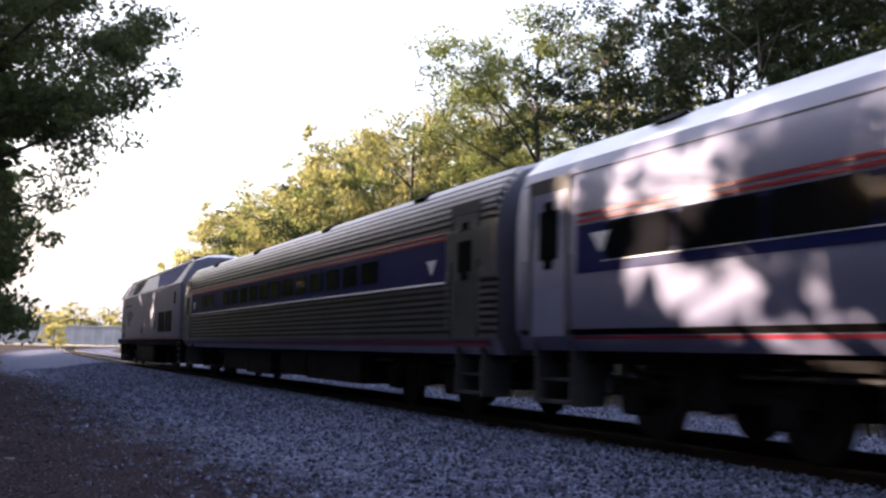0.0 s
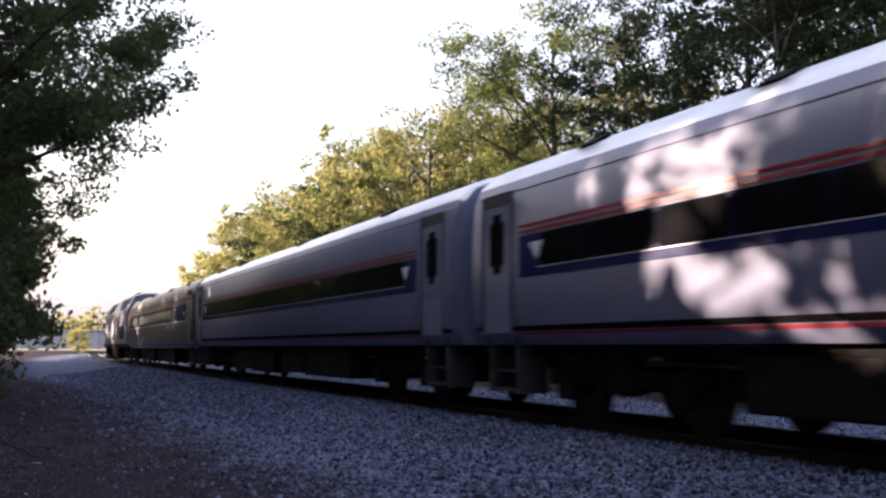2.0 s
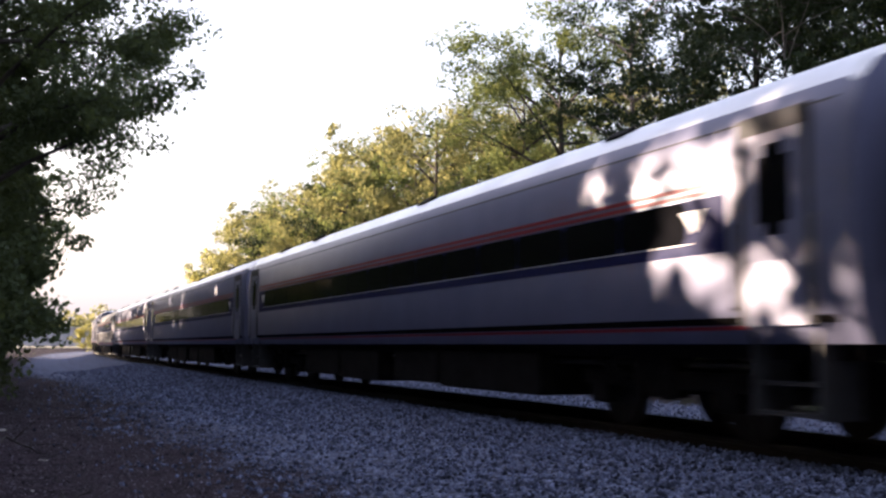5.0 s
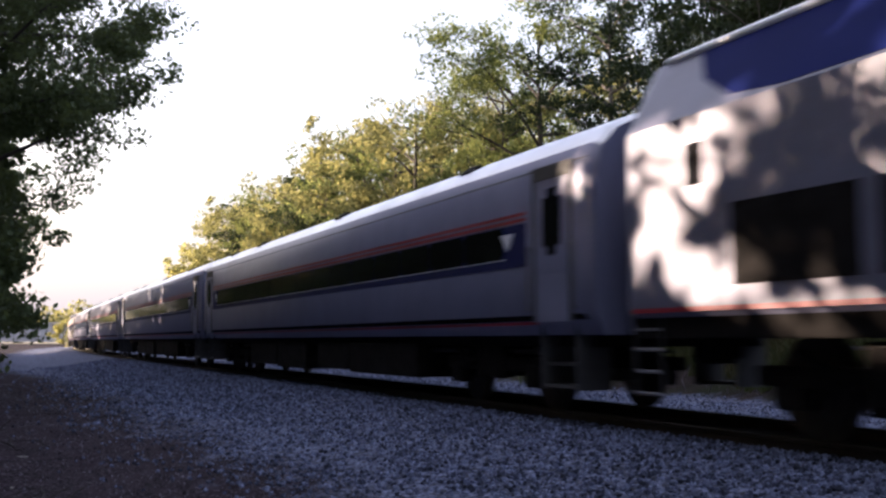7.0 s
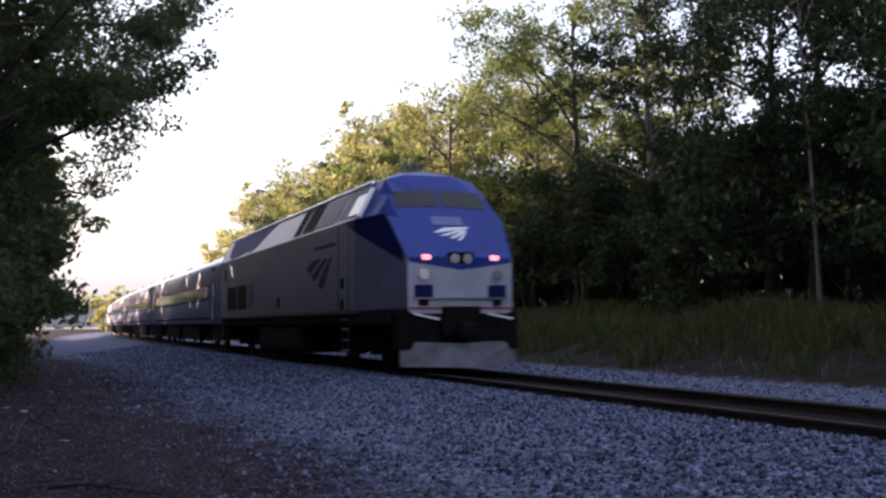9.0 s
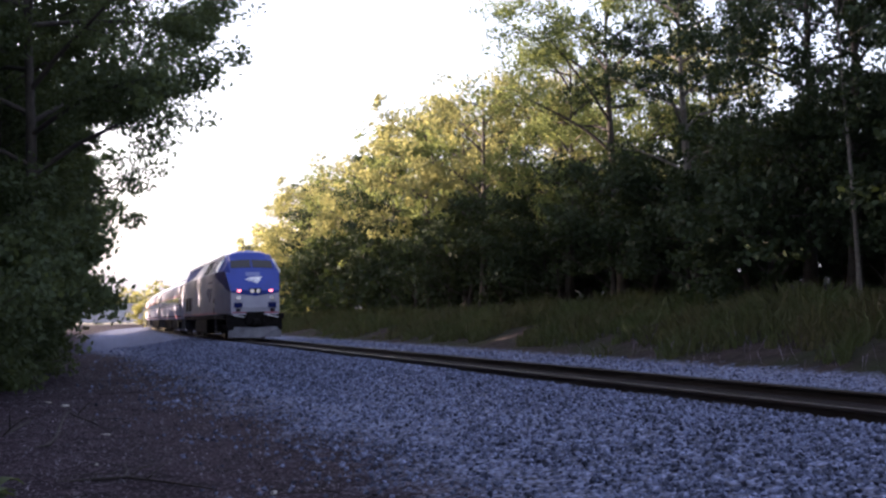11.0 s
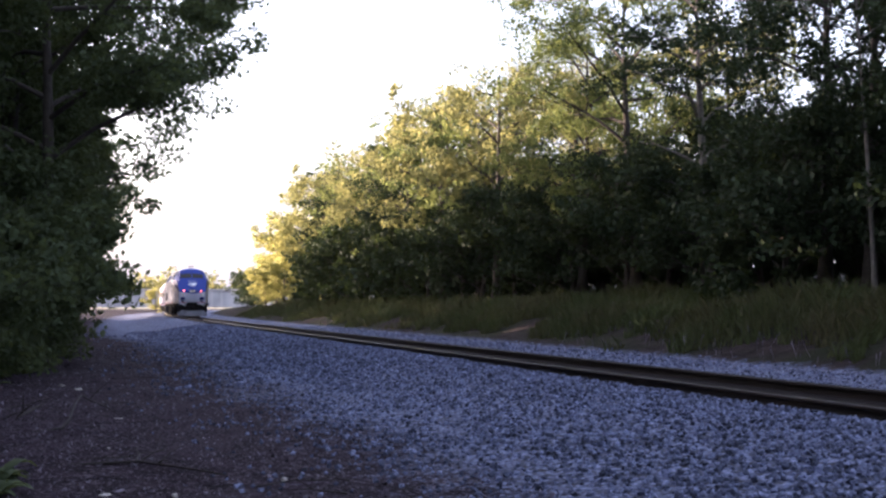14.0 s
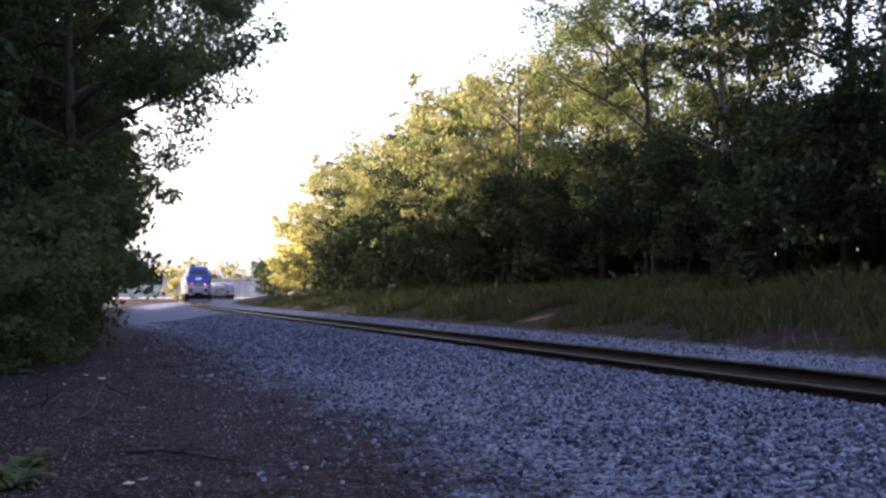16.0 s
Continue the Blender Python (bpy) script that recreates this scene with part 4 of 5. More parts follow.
    # left-hand row; the part beside and behind the camera shades the line and leaves one gap
    left = [build_tree(51, 14.5, 3.2, 0.08, LEAF_SIDE, 20000, 0.165, label="dark leafy tree beside the dirt path", clumps=130),
            build_tree(52, 14.0, 3.1, 0.08, LEAF_SIDE, 20000, 0.165, label="green leafy tree beside the dirt path", clumps=120)]
    left_far = [build_tree(54, 14.5, 3.3, 0.08, LEAF_SIDE, 3900, 0.46, label="dark leafy tree farther along the dirt path", clumps=110),
                build_tree(55, 14.0, 3.2, 0.08, LEAF_SIDE, 3900, 0.46, label="green leafy tree farther along the dirt path", clumps=110)]
    for j, (s, lat, k) in enumerate(((31.5, -10.1, 0.95), (25.3, -12.6, 0.9), (36, -10.1, 0.95), (41.5, -10.1, 0.95), (47.5, -11.2, 1.0), (29.0, -13.6, 1.0), (34.0, -12.9, 1.0), (39.5, -13.0, 1.0))):
        put(left[j % 2], s, lat, k)
    for j, (s, lat, k) in enumerate(((54, -11.2, 0.95), (62, -10.2, 1.0), (70, -10.3, 0.95), (79, -10.4, 0.95), (88, -10.6, 0.9), (97, -11.0, 0.85), (107, -11.4, 0.8), (117, -12.8, 0.85), (126, -13.5, 0.8),
                                     (92.5, -14, 0.95), (103, -14.5, 0.95), (84, -15, 1.0), (75, -15, 1.0), (66, -15, 1.0), (58, -14.5, 1.0), (50.5, -14.5, 1.0), (43.5, -15, 1.0), (37, -15.5, 1.0),
                                     (47, -20, 1.75), (57, -20, 1.75), (67, -20, 1.2), (78, -20, 1.0), (40, -21, 1.75), (33.5, -21.5, 1.75), (29.6, -21.5, 1.75), (21.5, -21, 1.75), (52, -22, 1.7), (62, -21, 1.6),
                                     (43.5, -25, 1.85), (36.5, -25.5, 1.85), (33.0, -25, 1.85), (50, -26, 1.85), (56, -26, 1.8),
                                     (13.8, -20.5, 1.5), (8.6, -18.8, 1.6), (3.6, -16.4, 1.6), (-2.0, -16.0, 1.6), (-8.0, -15.0, 1.6), (-15, -14, 1.5), (-22, -12, 1.0), (-32, -12, 1.0),
                                     (16.8, -20.5, 1.3), (12.0, -18.0, 1.3), (28.6, -16.4, 1.3), (33.5, -18.5, 1.3), (10.5, -20, 1.1), (3, -19, 1.1), (-6, -19, 1.1))):
        put(left_far[j % 2], s, lat, k)
    s = 58.0
    while s < 150:
        put(left_far[int(s) % 2], s, -22.5 + rng.uniform(-1, 1), rng.uniform(1.42, 1.55) if s < 84 else rng.uniform(1.18, 1.28))
        s += 6.5
    screen = build_tree(58, 4.4, 1.5, 0.05, LEAF_SIDE, 10000, 0.135, label="tall leafy shrub hiding the trunks beside the path", clumps=200, tuft=1.0)
    over = build_tree(57, 12.8, 4.2, 0.33, LEAF_SIDE, 40000, 0.140, label="tall tree whose boughs overhang the dirt path", clumps=420, loose=0.085, tuft=0.45)
    put(over, 27.5, -9.25, 1.0, 2.0)
    for s, lat, k in ((26.4, -10.2, 1.3), (29.6, -10.7, 1.4), (32.6, -10.8, 1.3)):
        put(screen, s, lat, k)
    put(over, 33.5, -11.0, 1.0, 0.6)
    put(over, 30.5, -11.8, 0.95, 3.9)
    broad_tree = build_tree(53, 11.5, 4.3, 0.10, LEAF_DARK, 9000, 0.40, label="dense broad tree beside the dirt path", clumps=420, tuft=0.8)
    shade = np.random.default_rng(16)
    # the trees beside the path, out of which one gap lets the low sun reach the line
    for j, (s, lat, k) in enumerate(((10.5, -18.0, 1.0), (14.6, -18.0, 1.0), (19.2, -17.6, 1.05), (26.0, -17.4, 1.05), (29.3, -17.6, 1.0), (33.0, -17.0, 1.0))):
        put(broad_tree, s, lat, k)
    bush = [build_tree(61, 3.0, 1.9, 0.03, LEAF_SIDE, 5600, 0.145, label="dense dark bush beside the dirt path", clumps=70, tuft=0.9),
            build_tree(62, 2.4, 1.7, 0.03, LEAF_SIDE, 5200, 0.145, label="leafy green bush beside the dirt path", clumps=60, tuft=0.9)]
    bush_far = build_tree(63, 2.8, 1.8, 0.03, LEAF_SIDE, 1600, 0.30, label="dark bush farther along the path", clumps=50, tuft=0.9)
    for s, lat, k in ((26.2, -10.4, 1.0), (28.0, -10.3, 1.0), (20.5, -11.3, 1.0), (22.4, -10.9, 0.95), (24.4, -10.5, 1.05), (25.2, -9.9, 0.45), (26.7, -9.6, 0.5), (23.7, -10.2, 0.45), (28.4, -9.7, 0.5)):
        put(bush[i % 2], s, lat, k)
        i += 1
    s = 25.5
    while s < 128:
        put(bush[i % 2] if s < 50 else bush_far, s, -10.45 - 0.012 * (s - 24) - 0.2 * smooth(56, 46, s) + rng.uniform(-0.6, 0.3), rng.uniform(0.8, 1.15))
        s += 1.9 if s < 50 else 2.6
        i += 1
    s = -4.0
    while s < 27:
        put(bush_far, s, -15.4 + shade.uniform(-0.6, 0.5), shade.uniform(1.0, 1.25) * (1.08 if 16 < s < 22 else 1.3), shade.uniform(0, math.tau))
        s += 1.6
    s = 12.0
    while s < 125:
        if not 14 < s < 25:
            put(low_far, s + rng.uniform(-1, 1), -13.6 + rng.uniform(-0.6, 0.6), rng.uniform(0.55, 0.75))
        s += 3.6


build_woods()


# ---- one ragged gap in the row beside the path, in the line of the low sun ----
SUN_GAP = ((10.0, 2.98, 0.66, 0.42, 1), (10.9, 2.95, 0.45, 0.32, 0.42), (9.30, 2.90, 0.42, 0.24, 1), (8.95, 2.68, 0.24, 0.26, 1), (9.75, 2.62, 0.50, 0.22, 1), (9.50, 2.28, 0.30, 0.22, 0.9), (8.9, 2.35, 0.16, 0.30, 0.85),
           (9.75, 1.84, 0.50, 0.34, 1), (9.15, 1.66, 0.28, 0.22, 1), (8.55, 1.41, 0.46, 0.20, 1), (8.22, 1.70, 0.34, 0.22, 1), (11.57, 3.02, 0.26, 0.34, 0.95),
           (8.6, 2.95, 0.40, 0.30, 0.5), (7.9, 2.85, 0.40, 0.22, 0.5), (8.8, 1.95, 0.40, 0.25, 0.6), (7.7, 1.55, 0.52, 0.26, 0.68), (7.2, 1.40, 0.30, 0.15, 0.55),
           (7.0, 1.10, 0.50, 0.20, 1), (8.2, 1.12, 0.50, 0.16, 0.9), (8.5, 3.28, 0.30, 0.12, 0.75), (14.0, 1.52, 0.26, 0.18, 0.75), (13.0, 1.83, 0.18, 0.15, 0.75),
           (17.4, 1.17, 0.18, 0.16, 0.85), (6.3, 3.0, 0.25, 0.30, 0.5))


def open_sun_gap():
    """Thin the leaves that stand between the gap's outline on the line's near flank and the sun."""
    right = Vector((math.cos(TRACK_TURN), math.sin(TRACK_TURN), 0))
    along = Vector((-math.sin(TRACK_TURN), math.cos(TRACK_TURN), 0))
    ds, dl, dz = sun_at.dot(along), sun_at.dot(right), sun_at.z
    rng = np.random.default_rng(8)
    for tree in [o for o in scene.objects if o.parent is None and o.name.startswith("tree")]:
        p = tree.matrix_basis.translation
        if p.dot(right) - TRACK_OFFSET > -9 or p.dot(along) > 60:
            continue
        for crown in [c for c in tree.children if c.name.startswith("crown")]:
            me = crown.data
            n = len(me.polygons)
            co = np.empty(3 * len(me.vertices))
            me.vertices.foreach_get("co", co)
            quads = co.reshape(n, -1, 3)
            m = np.array(tree.matrix_basis)
            w = quads.mean(axis=1) @ m[:3, :3].T + m[:3, 3]
            lat = w @ np.array(right) - TRACK_OFFSET
            k = (lat + 1.53) / dl
            a, z = w @ np.array(along) - k * ds, w[:, 2] - k * dz
            clump = np.array([noise.noise(Vector((x * 3.2, y * 3.2, 20.0))) if 5 < x < 19 and 0 < y < 4 else 0 for x, y in zip(a, z)])
            ragged = np.array([0.4 * noise.noise(Vector((x * 2.1, y * 2.1, 5.0))) + 0.9 * noise.noise(Vector((x * 5.5, y * 5.5, 9.0))) if 5 < x < 19 and 0 < y < 4 else 0 for x, y in zip(a, z)])
            half = 0.30 * np.linalg.norm(quads[:, 2] - quads[:, 0], axis=1) * tree.matrix_basis.to_scale().x
            keep = np.ones(n, bool)
            for s0, z0, rs, rz, share in SUN_GAP:
                inside = ((a - s0) / (rs + half)) ** 2 + ((z - z0) / (rz + half)) ** 2 < 1 + 0.75 * ragged
                keep &= ~(inside & (clump < 0.46) & (rng.uniform(size=n) < share))
            if keep.all():
                continue
            left = quads[keep].reshape(-1, 3)
            thin = bpy.data.meshes.new("crown")
            thin.from_pydata(left.tolist(), [], np.arange(len(left)).reshape(-1, quads.shape[1]).tolist())
            thin.materials.append(me.materials[0])
            crown.data = thin


open_sun_gap()


def build_distance():
    """Hazy woods, a long shed with piers and a round bush beyond the bend."""
    rng = np.random.default_rng(77)
    far = build_tree(71, 9.0, 4.0, 0.05, LEAF_OLIVE, 450, 1.2, label="distant tree in evening haze", clumps=60, tuft=0.9)
    mats = []
    for k in range(60):
        x, y, sc = -190 + k * 4.2 + rng.uniform(-2, 2), 345 + rng.uniform(-14, 25), rng.uniform(0.8, 1.25)
        mats.append(Matrix.Translation((x, y, 0.3)) @ Matrix.Rotation(rng.uniform(0, 6), 4, "Z") @ Matrix.Scale(sc, 4))
    grove("distant_woods", far, mats, "line of distant trees in evening light")
    shed = empty("shed", "long low pale shed with haze-lightened bays between piers", "building")
    part("wall", box(-34, 34, 0, 8, 0, 4.8), WALL_HAZED, shed)
    roof = bmesh.new()
    box_into(roof, -35, 35, -0.6, 8.6, 4.8, 5.2)
    part("roof", roof, WALL_FAR, shed)
    for k in range(26):
        part("pier", box(-34 + k * 2.7 - 0.35, -34 + k * 2.7 + 0.35, -0.4, 0.0, 0, 4.8), WALL_FAR, shed)
    shed.matrix_basis = Matrix.Translation((-82, 300, 0.6)) @ Matrix.Rotation(radians(12), 4, "Z")
    bush = build_tree(72, 6.0, 2.6, 0.02, LEAF_YELLOW, 6000, 0.25, label="round sunlit bush beside the line", clumps=80, tuft=0.9)
    bush.matrix_basis = Matrix.Translation((-48.5, 196, -0.3)) @ Matrix.Scale(0.7, 4)


build_distance()


def build_grass():
    rng = np.random.default_rng(5)
    n = 72000
    s = np.where(rng.uniform(size=n) < 0.6, rng.uniform(2, 50, n), rng.uniform(50, 128, n))
    lat = 6.3 + 7.7 * rng.beta(1.25, 1.1, n)
    patch = np.array([noise.noise(Vector((a * 0.22, b * 0.35, 3))) + 0.6 * noise.noise(Vector((a * 0.9, b * 0.9, 8))) for a, b in zip(s, lat)])
    keep = patch > -0.35 + 0.75 * np.clip((8.4 - lat) / 1.8, 0, 1)
    s, lat, patch = s[keep], lat[keep], patch[keep]
    n = len(s)
    h = rng.uniform(0.25, 0.8, n) * (0.75 + 0.9 * np.clip(patch + 0.2, 0, 1)) * (0.38 + 0.62 * np.clip((lat - 6.6) / 3, 0, 1))
    base = np.array([at(a, b, ground_z(a, b) - 0.03) for a, b in zip(s, lat)])
    a = rng.uniform(0, math.tau, n)
    side = np.stack([np.cos(a), np.sin(a), np.zeros(n)], 1) * rng.uniform(0.012, 0.035, n)[:, None]
    turn = rng.uniform(0, math.tau, n)
    bend = np.stack([np.cos(turn), np.sin(turn), np.zeros(n)], 1) * (h * rng.uniform(0.15, 0.8, n))[:, None]
    up = np.array([0, 0, 1.0])
    mid = base + up * (h * 0.62)[:, None] + bend * 0.3
    top = base + up * h[:, None] + bend
    co = np.stack([base - side, base + side, mid + side * 0.8, top, mid - side * 0.8], 1).reshape(-1, 3).astype(np.float32)
    me = bpy.data.meshes.new("grass")
    me.from_pydata(co.tolist(), [], [tuple(range(i * 5, i * 5 + 5)) for i in range(n)])
    me.materials.append(GRASS)
    tagged(new("grass", me), "tall uneven green and straw-coloured grass on the bank", "grass", kind="stuff")


build_grass()


def build_stalks():
    """Pale dry stalks with seed heads along the foot of the bank."""
    rng = np.random.default_rng(31)
    verts, faces = [], []
    for k in range(80):
        s, lat = rng.normal(22, 4.5), rng.uniform(6.3, 8.0)
        h = rng.uniform(0.15, 0.5)
        b = at(s, lat, ground_z(s, lat) - 0.02)
        top = b + Vector((rng.normal() * 0.3 * h, rng.normal() * 0.3 * h, h))
        v, f = tube([b, b.lerp(top, 0.5), top, top + Vector((0, 0, 0.03))], [0.004, 0.003, 0.010, 0.004], 3)
        faces += [tuple(x + len(verts) for x in q) for q in f]
        verts += v
    tagged(solid("dry_stalks", verts, faces, PEBBLE, kind="stuff"), "pale dry weed stalks at the foot of the bank", "weeds")


build_stalks()


def build_stones():
    """Loose ballast: many small broken stones."""
    rng = np.random.default_rng(9)
    n = 60000
    k = rng.uniform(0, 1, n)
    s = 3.0 + 62.0 * k ** 1.9
    lat = np.where(rng.uniform(size=n) < 0.84, -0.85 - 7.2 * rng.beta(1.0, 1.35, n), rng.uniform(0.85, 6.6, n))
    edge = np.array([noise.noise(Vector((a * 0.5, b * 0.7, 2))) for a, b in zip(s, lat)])
    keep = (lat > -4.15 + 1.3 * edge) | (rng.uniform(size=n) < np.clip(1 - (-4.15 + 1.3 * edge - lat) / 2.6, 0.05, 1) * 0.6)
    s, lat = s[keep], lat[keep]
    n = len(s)
    base = np.array([[1, 0, 0], [-1, 0, 0], [0, 1, 0], [0, -1, 0], [0, 0, 1], [0, 0, -1]], float)
    tri = [(0, 2, 4), (2, 1, 4), (1, 3, 4), (3, 0, 4), (2, 0, 5), (1, 2, 5), (3, 1, 5), (0, 3, 5)]
    size = rng.uniform(0.016, 0.038, n) * (1 + 0.4 * (s > 20))
    verts = np.empty((n, 6, 3))
    for i in range(n):
        q, _ = np.linalg.qr(rng.normal(size=(3, 3))) if i < 400 else (QS[i % 400], 0)
        if i < 400:
            QS.append(q)
        shape = base * rng.uniform(0.55, 1.3, (6, 1)) * size[i]
        p = at(s[i], lat[i], ground_z(s[i], lat[i]) + size[i] * 0.35)
        verts[i] = shape @ q.T + np.array(p)
    faces = (np.array(tri)[None] + 6 * np.arange(n)[:, None, None]).reshape(-1, 3)
    me = bpy.data.meshes.new("loose_ballast")
    me.from_pydata(verts.reshape(-1, 3).tolist(), [], faces.tolist())
    me.materials.append(STONE)
    tagged(new("loose_ballast", me), "loose broken grey ballast stones", "gravel", kind="stuff")


QS = []
build_stones()


# ---- clutter on the dirt ----
def fallen_branch(points, r, label, twigs=2, seed=1):
    rng = random.Random(seed)
    pts = [Vector(p) for p in points]
    path = []
    for i in range(len(pts) - 1):
        for k in range(4):
            path.append(pts[i].lerp(pts[i + 1], k / 4) + Vector((rng.uniform(-1, 1), rng.uniform(-1, 1), rng.uniform(0, 0.6))) * 0.02)
    path.append(pts[-1])
    v, f = tube(path, [r * (1 - 0.7 * i / (len(path) - 1)) for i in range(len(path))], 6)
    for _ in range(twigs):
        i = rng.randrange(2, len(path) - 1)
        w = Vector((rng.uniform(-1, 1), rng.uniform(-1, 1), rng.uniform(0.1, 0.7))).normalized() * rng.uniform(0.15, 0.45)
        tv, tf = tube([path[i], path[i] + w * 0.5 + Vector((0, 0, 0.02)), path[i] + w], [r * 0.45, r * 0.35, r * 0.15], 5)
        f += [tuple(x + len(v) for x in q) for q in tf]
        v += tv
    ob = solid("fallen_branch", v, f, TWIG, smooth=True)
    return tagged(ob, label, "branch", "fallen branches on the dirt")


def build_clutter():
    g = -0.53
    fallen_branch([(-5.6, 12.6, g), (-5.26, 14.0, g + 0.05), (-5.45, 15.6, g + 0.12)], 0.030, "dark bent fallen branch lying on dirt", 3, 1)
    fallen_branch([(-4.75, 12.4, g), (-4.3, 12.95, g + 0.05), (-4.6, 14.6, g + 0.30), (-4.45, 15.5, g + 0.02)], 0.026, "dark fallen branch arching off the ground", 2, 2)
    fallen_branch([(-3.5, 10.2, g), (-2.7, 10.3, g + 0.03), (-1.75, 9.6, g + 0.02)], 0.024, "long thin fallen branch on dirt", 3, 3)
    fallen_branch([(-2.7, 10.3, g), (-2.88, 10.95, g + 0.10)], 0.014, "short dark twig on dirt", 0, 4)
    fallen_branch([(-7.1, 17.2, g), (-7.4, 18.4, g + 0.35)], 0.018, "pale dry stick leaning from the undergrowth", 1, 5)
    fallen_branch([(-6.1, 15.4, g), (-5.7, 16.6, g + 0.08)], 0.014, "pale dry stick on dirt", 1, 6)
    rng = random.Random(12)
    for k in range(16):
        s, la = rng.uniform(8, 30), rng.uniform(-9.0, -5.8)
        p = at(s, la, ground_z(s, la) + 0.012)
        a = rng.uniform(0, 6.3)
        d = Vector((math.cos(a), math.sin(a), 0)) * rng.uniform(0.15, 0.5)
        fallen_branch([p - d, p + Vector((0, 0, 0.02)), p + d], 0.008, "thin dry twig on dirt", 1, 20 + k)
    for x, y, w in ((-2.51, 8.6, 0.10), (-1.96, 8.6, 0.06), (-4.05, 14.4, 0.12), (-3.3, 11.4, 0.05), (-1.2, 9.4, 0.05), (-6.2, 19.5, 0.12), (-5.6, 18.8, 0.09), (-6.8, 20.4, 0.10)):
        bm = box(-w / 2, w / 2, -w / 3, w / 3, -0.012, 0.02, 0.008)
        ob = tagged(part("scrap", bm, LITTER), "pale flat scrap lying on dirt", "litter", "scraps on the dirt")
        ob.matrix_basis = Matrix.Translation((x, y, g + 0.005)) @ Matrix.Rotation(x * 7, 4, "Z") @ Matrix.Rotation(0.1, 4, "X")
    # pebbles and flecks over the dirt
    r = np.random.default_rng(15)
    n = 17000
    s = 6 + 34 * r.uniform(0, 1, n) ** 1.5
    la = r.uniform(-9.8, -4.6, n)
    verts, faces = [], []
    for i in range(n):
        z = r.uniform(0.005, 0.012) * (1.8 if i % 6 == 0 else 1)
        c = np.array(at(s[i], la[i], ground_z(s[i], la[i]) + z * 0.3))
        q = r.normal(size=(4, 3)) * z
        verts += (c + q).tolist()
        o = 4 * i
        faces += [(o, o + 1, o + 2), (o, o + 2, o + 3), (o, o + 3, o + 1), (o + 1, o + 3, o + 2)]
    ob = solid("pebbles", verts, faces, PEBBLE, kind="stuff")
    tagged(ob, "scattered pebbles and flecks on brown dirt", "pebbles")
    # broad-leaved weed at the path's edge, and a few more in the undergrowth
    for k, (x, y, size) in enumerate(((-3.40, 8.55, 0.9), (-3.52, 8.85, 1.0), (-3.30, 8.25, 0.8), (-7.9, 19.6, 1.3), (-8.6, 21.4, 1.2))):
        weed = empty("weed", "green broad-leaved weed growing from the dirt", "plant", "weeds beside the path")
        rr = random.Random(40 + k)
        for j in range(17):
            a = rr.uniform(0, 6.28)
            ln = size * rr.uniform(0.22, 0.42)
            w = ln * 0.22
            up = rr.uniform(0.25, 0.8)
            d = Vector((math.cos(a), math.sin(a), 0))
            e = Vector((-d.y, d.x, 0))
            pts = []
            for m in range(6):
                u = m / 5
                c = d * ln * u + Vector((0, 0, ln * up * math.sin(u * 2.4)))
                ww = w * math.sin(math.pi * (0.08 + 0.9 * u))
                pts += [c - e * ww, c + Vector((0, 0, -ww * 0.3)), c + e * ww]
            fs = []
            for m in range(5):
                fs += [(3 * m, 3 * m + 1, 3 * m + 4, 3 * m + 3), (3 * m + 1, 3 * m + 2, 3 * m + 5, 3 * m + 4)]
            solid("leaf", pts, fs, LEAF_SIDE, weed, smooth=True)
        weed.matrix_basis = Matrix.Translation((x, y, g - 0.01))


build_clutter()


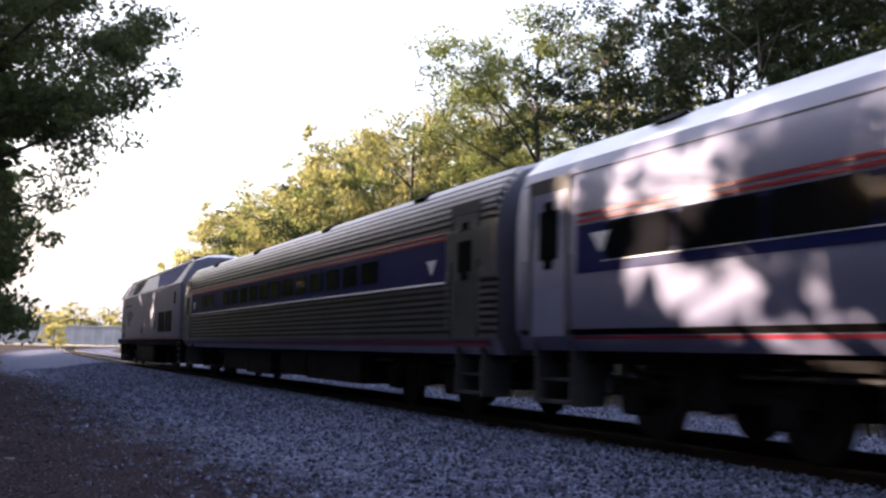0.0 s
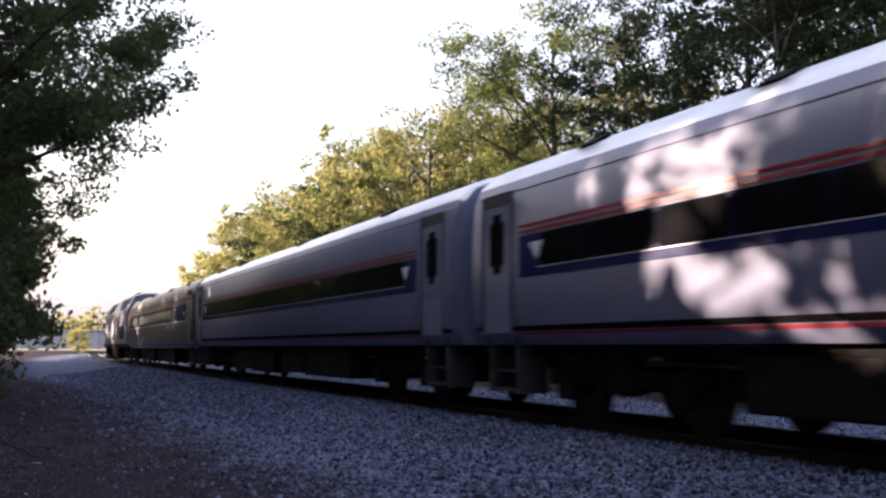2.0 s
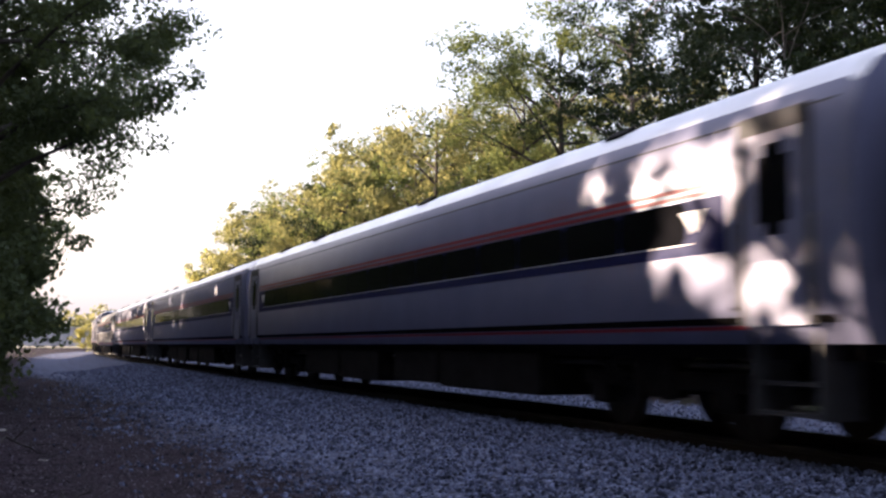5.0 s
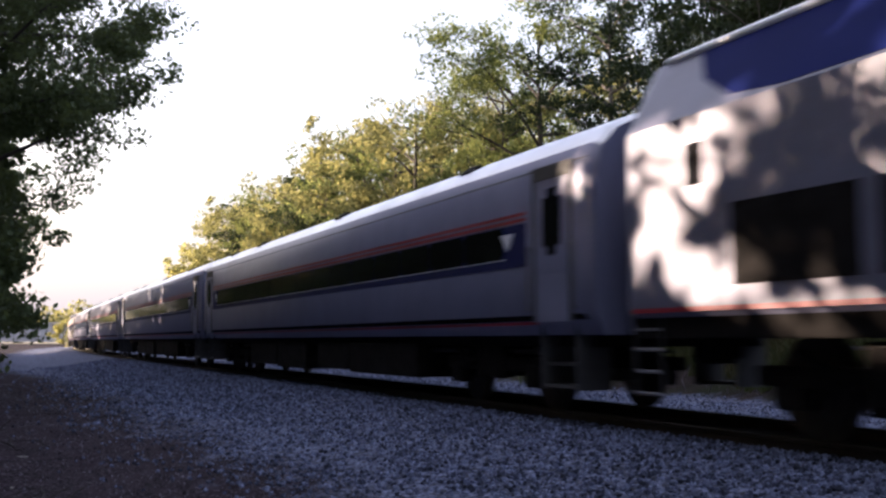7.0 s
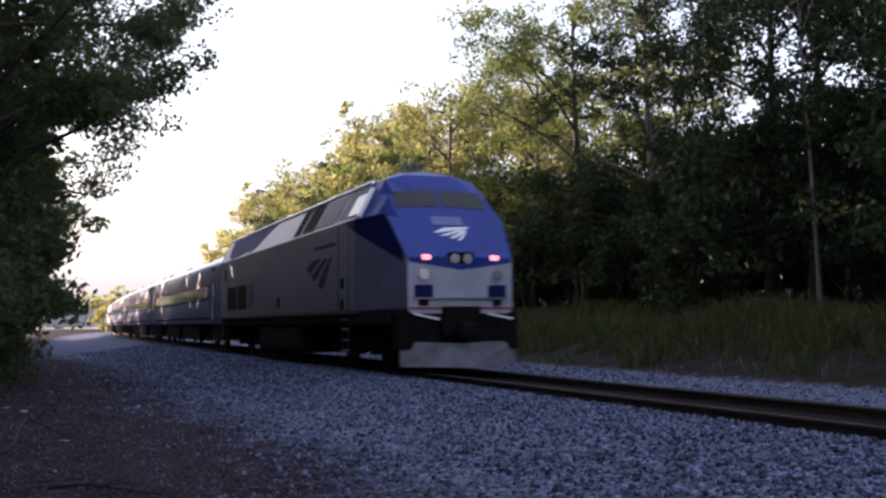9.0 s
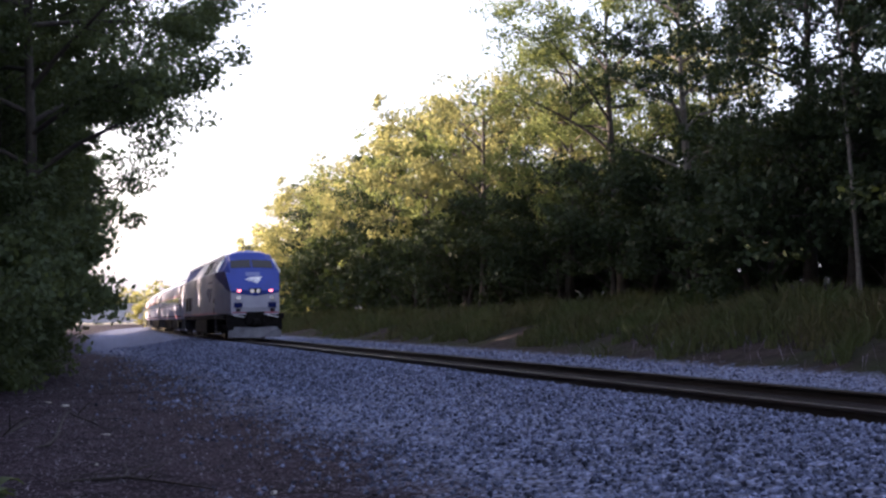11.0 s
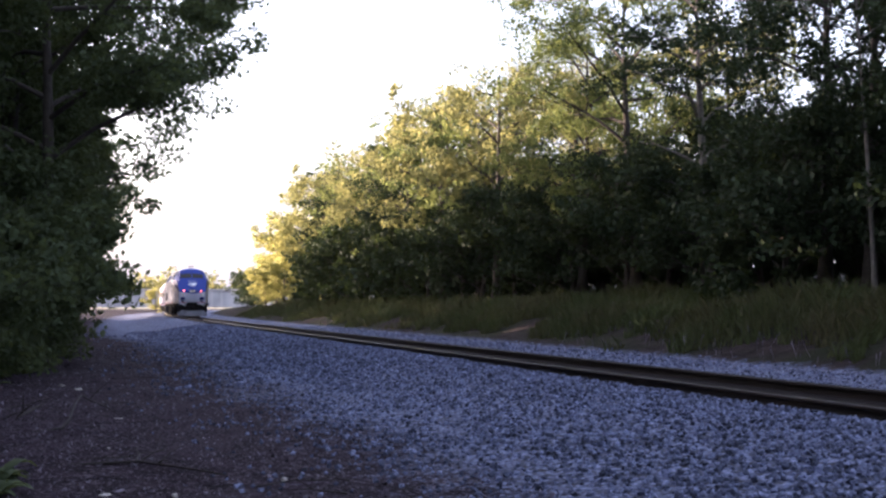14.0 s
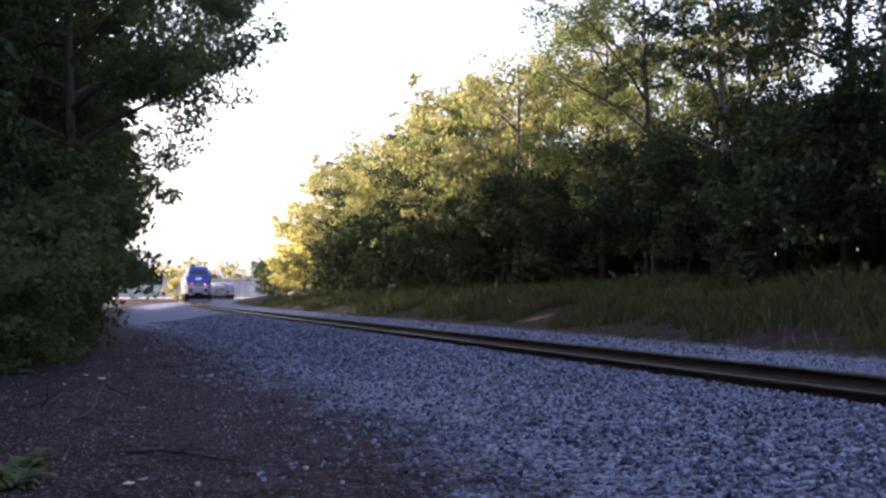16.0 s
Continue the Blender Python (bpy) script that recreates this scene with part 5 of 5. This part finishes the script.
# ---- ties, sharing one mesh ----
def build_ties():
    bm = box(-0.11, 0.11, -1.30, 1.30, -0.19, 0.0, 0.012)
    me = bpy.data.meshes.new("tie")
    bm.to_mesh(me)
    bm.free()
    me.materials.append(TIE)
    rng = random.Random(3)
    for i in range(240):
        s = -12 + i * 0.52
        ob = new("tie", me)
        ob.parent = TRACK
        p = at(s, rng.uniform(-0.03, 0.03), -0.128 + rng.uniform(-0.008, 0.006))
        ob.matrix_basis = Matrix.Translation(p) @ Matrix.Rotation(heading(s) + radians(90) + rng.uniform(-0.02, 0.02), 4, "Z") @ Matrix.Rotation(radians(-90), 4, "Z")


build_ties()


# ---- movement ----
def front_at(t):
    """Metres along the line of the leading locomotive's nose."""
    k = t - 8.0
    return (((-0.00057 * k - 0.00833) * k + 0.05456) * k + 15.23537) * k + 4.65315


def riding(s_mid, gap, turned=False):
    """The pose of a vehicle whose two bogies stand on the line."""
    a, b = at(s_mid - gap, 0), at(s_mid + gap, 0)
    d = a - b
    return Matrix.Translation((a + b) / 2) @ Matrix.Rotation(math.atan2(d.y, d.x) + (math.pi if turned else 0), 4, "Z")


def motions():
    times = [i * 0.25 for i in range(65)]
    walk(FRONT_LOCO, [(t, riding(front_at(t) + 10.6, 6.6)) for t in times])
    for k, coach in enumerate(COACHES):
        walk(coach, [(t, riding(front_at(t) + 21.25 + 25.95 * (k + 0.5), 9.07)) for t in times])
    walk(REAR_LOCO, [(t, riding(front_at(t) + 21.25 + 25.95 * 5 + 10.6, 6.6, True)) for t in times])
    # every wheelset rolls with the train; alike ones share their keys
    shared = {}
    ticks = [i / 30 for i in range(481)]
    for vehicle, sign in [(FRONT_LOCO, -1)] + [(c, -1) for c in COACHES] + [(REAR_LOCO, 1)]:
        for ob in vehicle.children_recursive:
            if not ob.name.startswith("wheelset"):
                continue
            x, r = round(ob.location.x, 3), round(ob.location.z, 3)
            key = (x, r, sign)
            if key not in shared:
                walk(ob, [(t, pose(x, 0, r) @ Matrix.Rotation(sign * (front_at(t) - front_at(0)) / r, 4, "Y")) for t in ticks])
                shared[key] = ob
            else:
                src = shared[key].animation_data
                ob.rotation_mode = "QUATERNION"
                data = ob.animation_data_create()
                data.action = src.action
                data.action_slot = src.action_slot


motions()
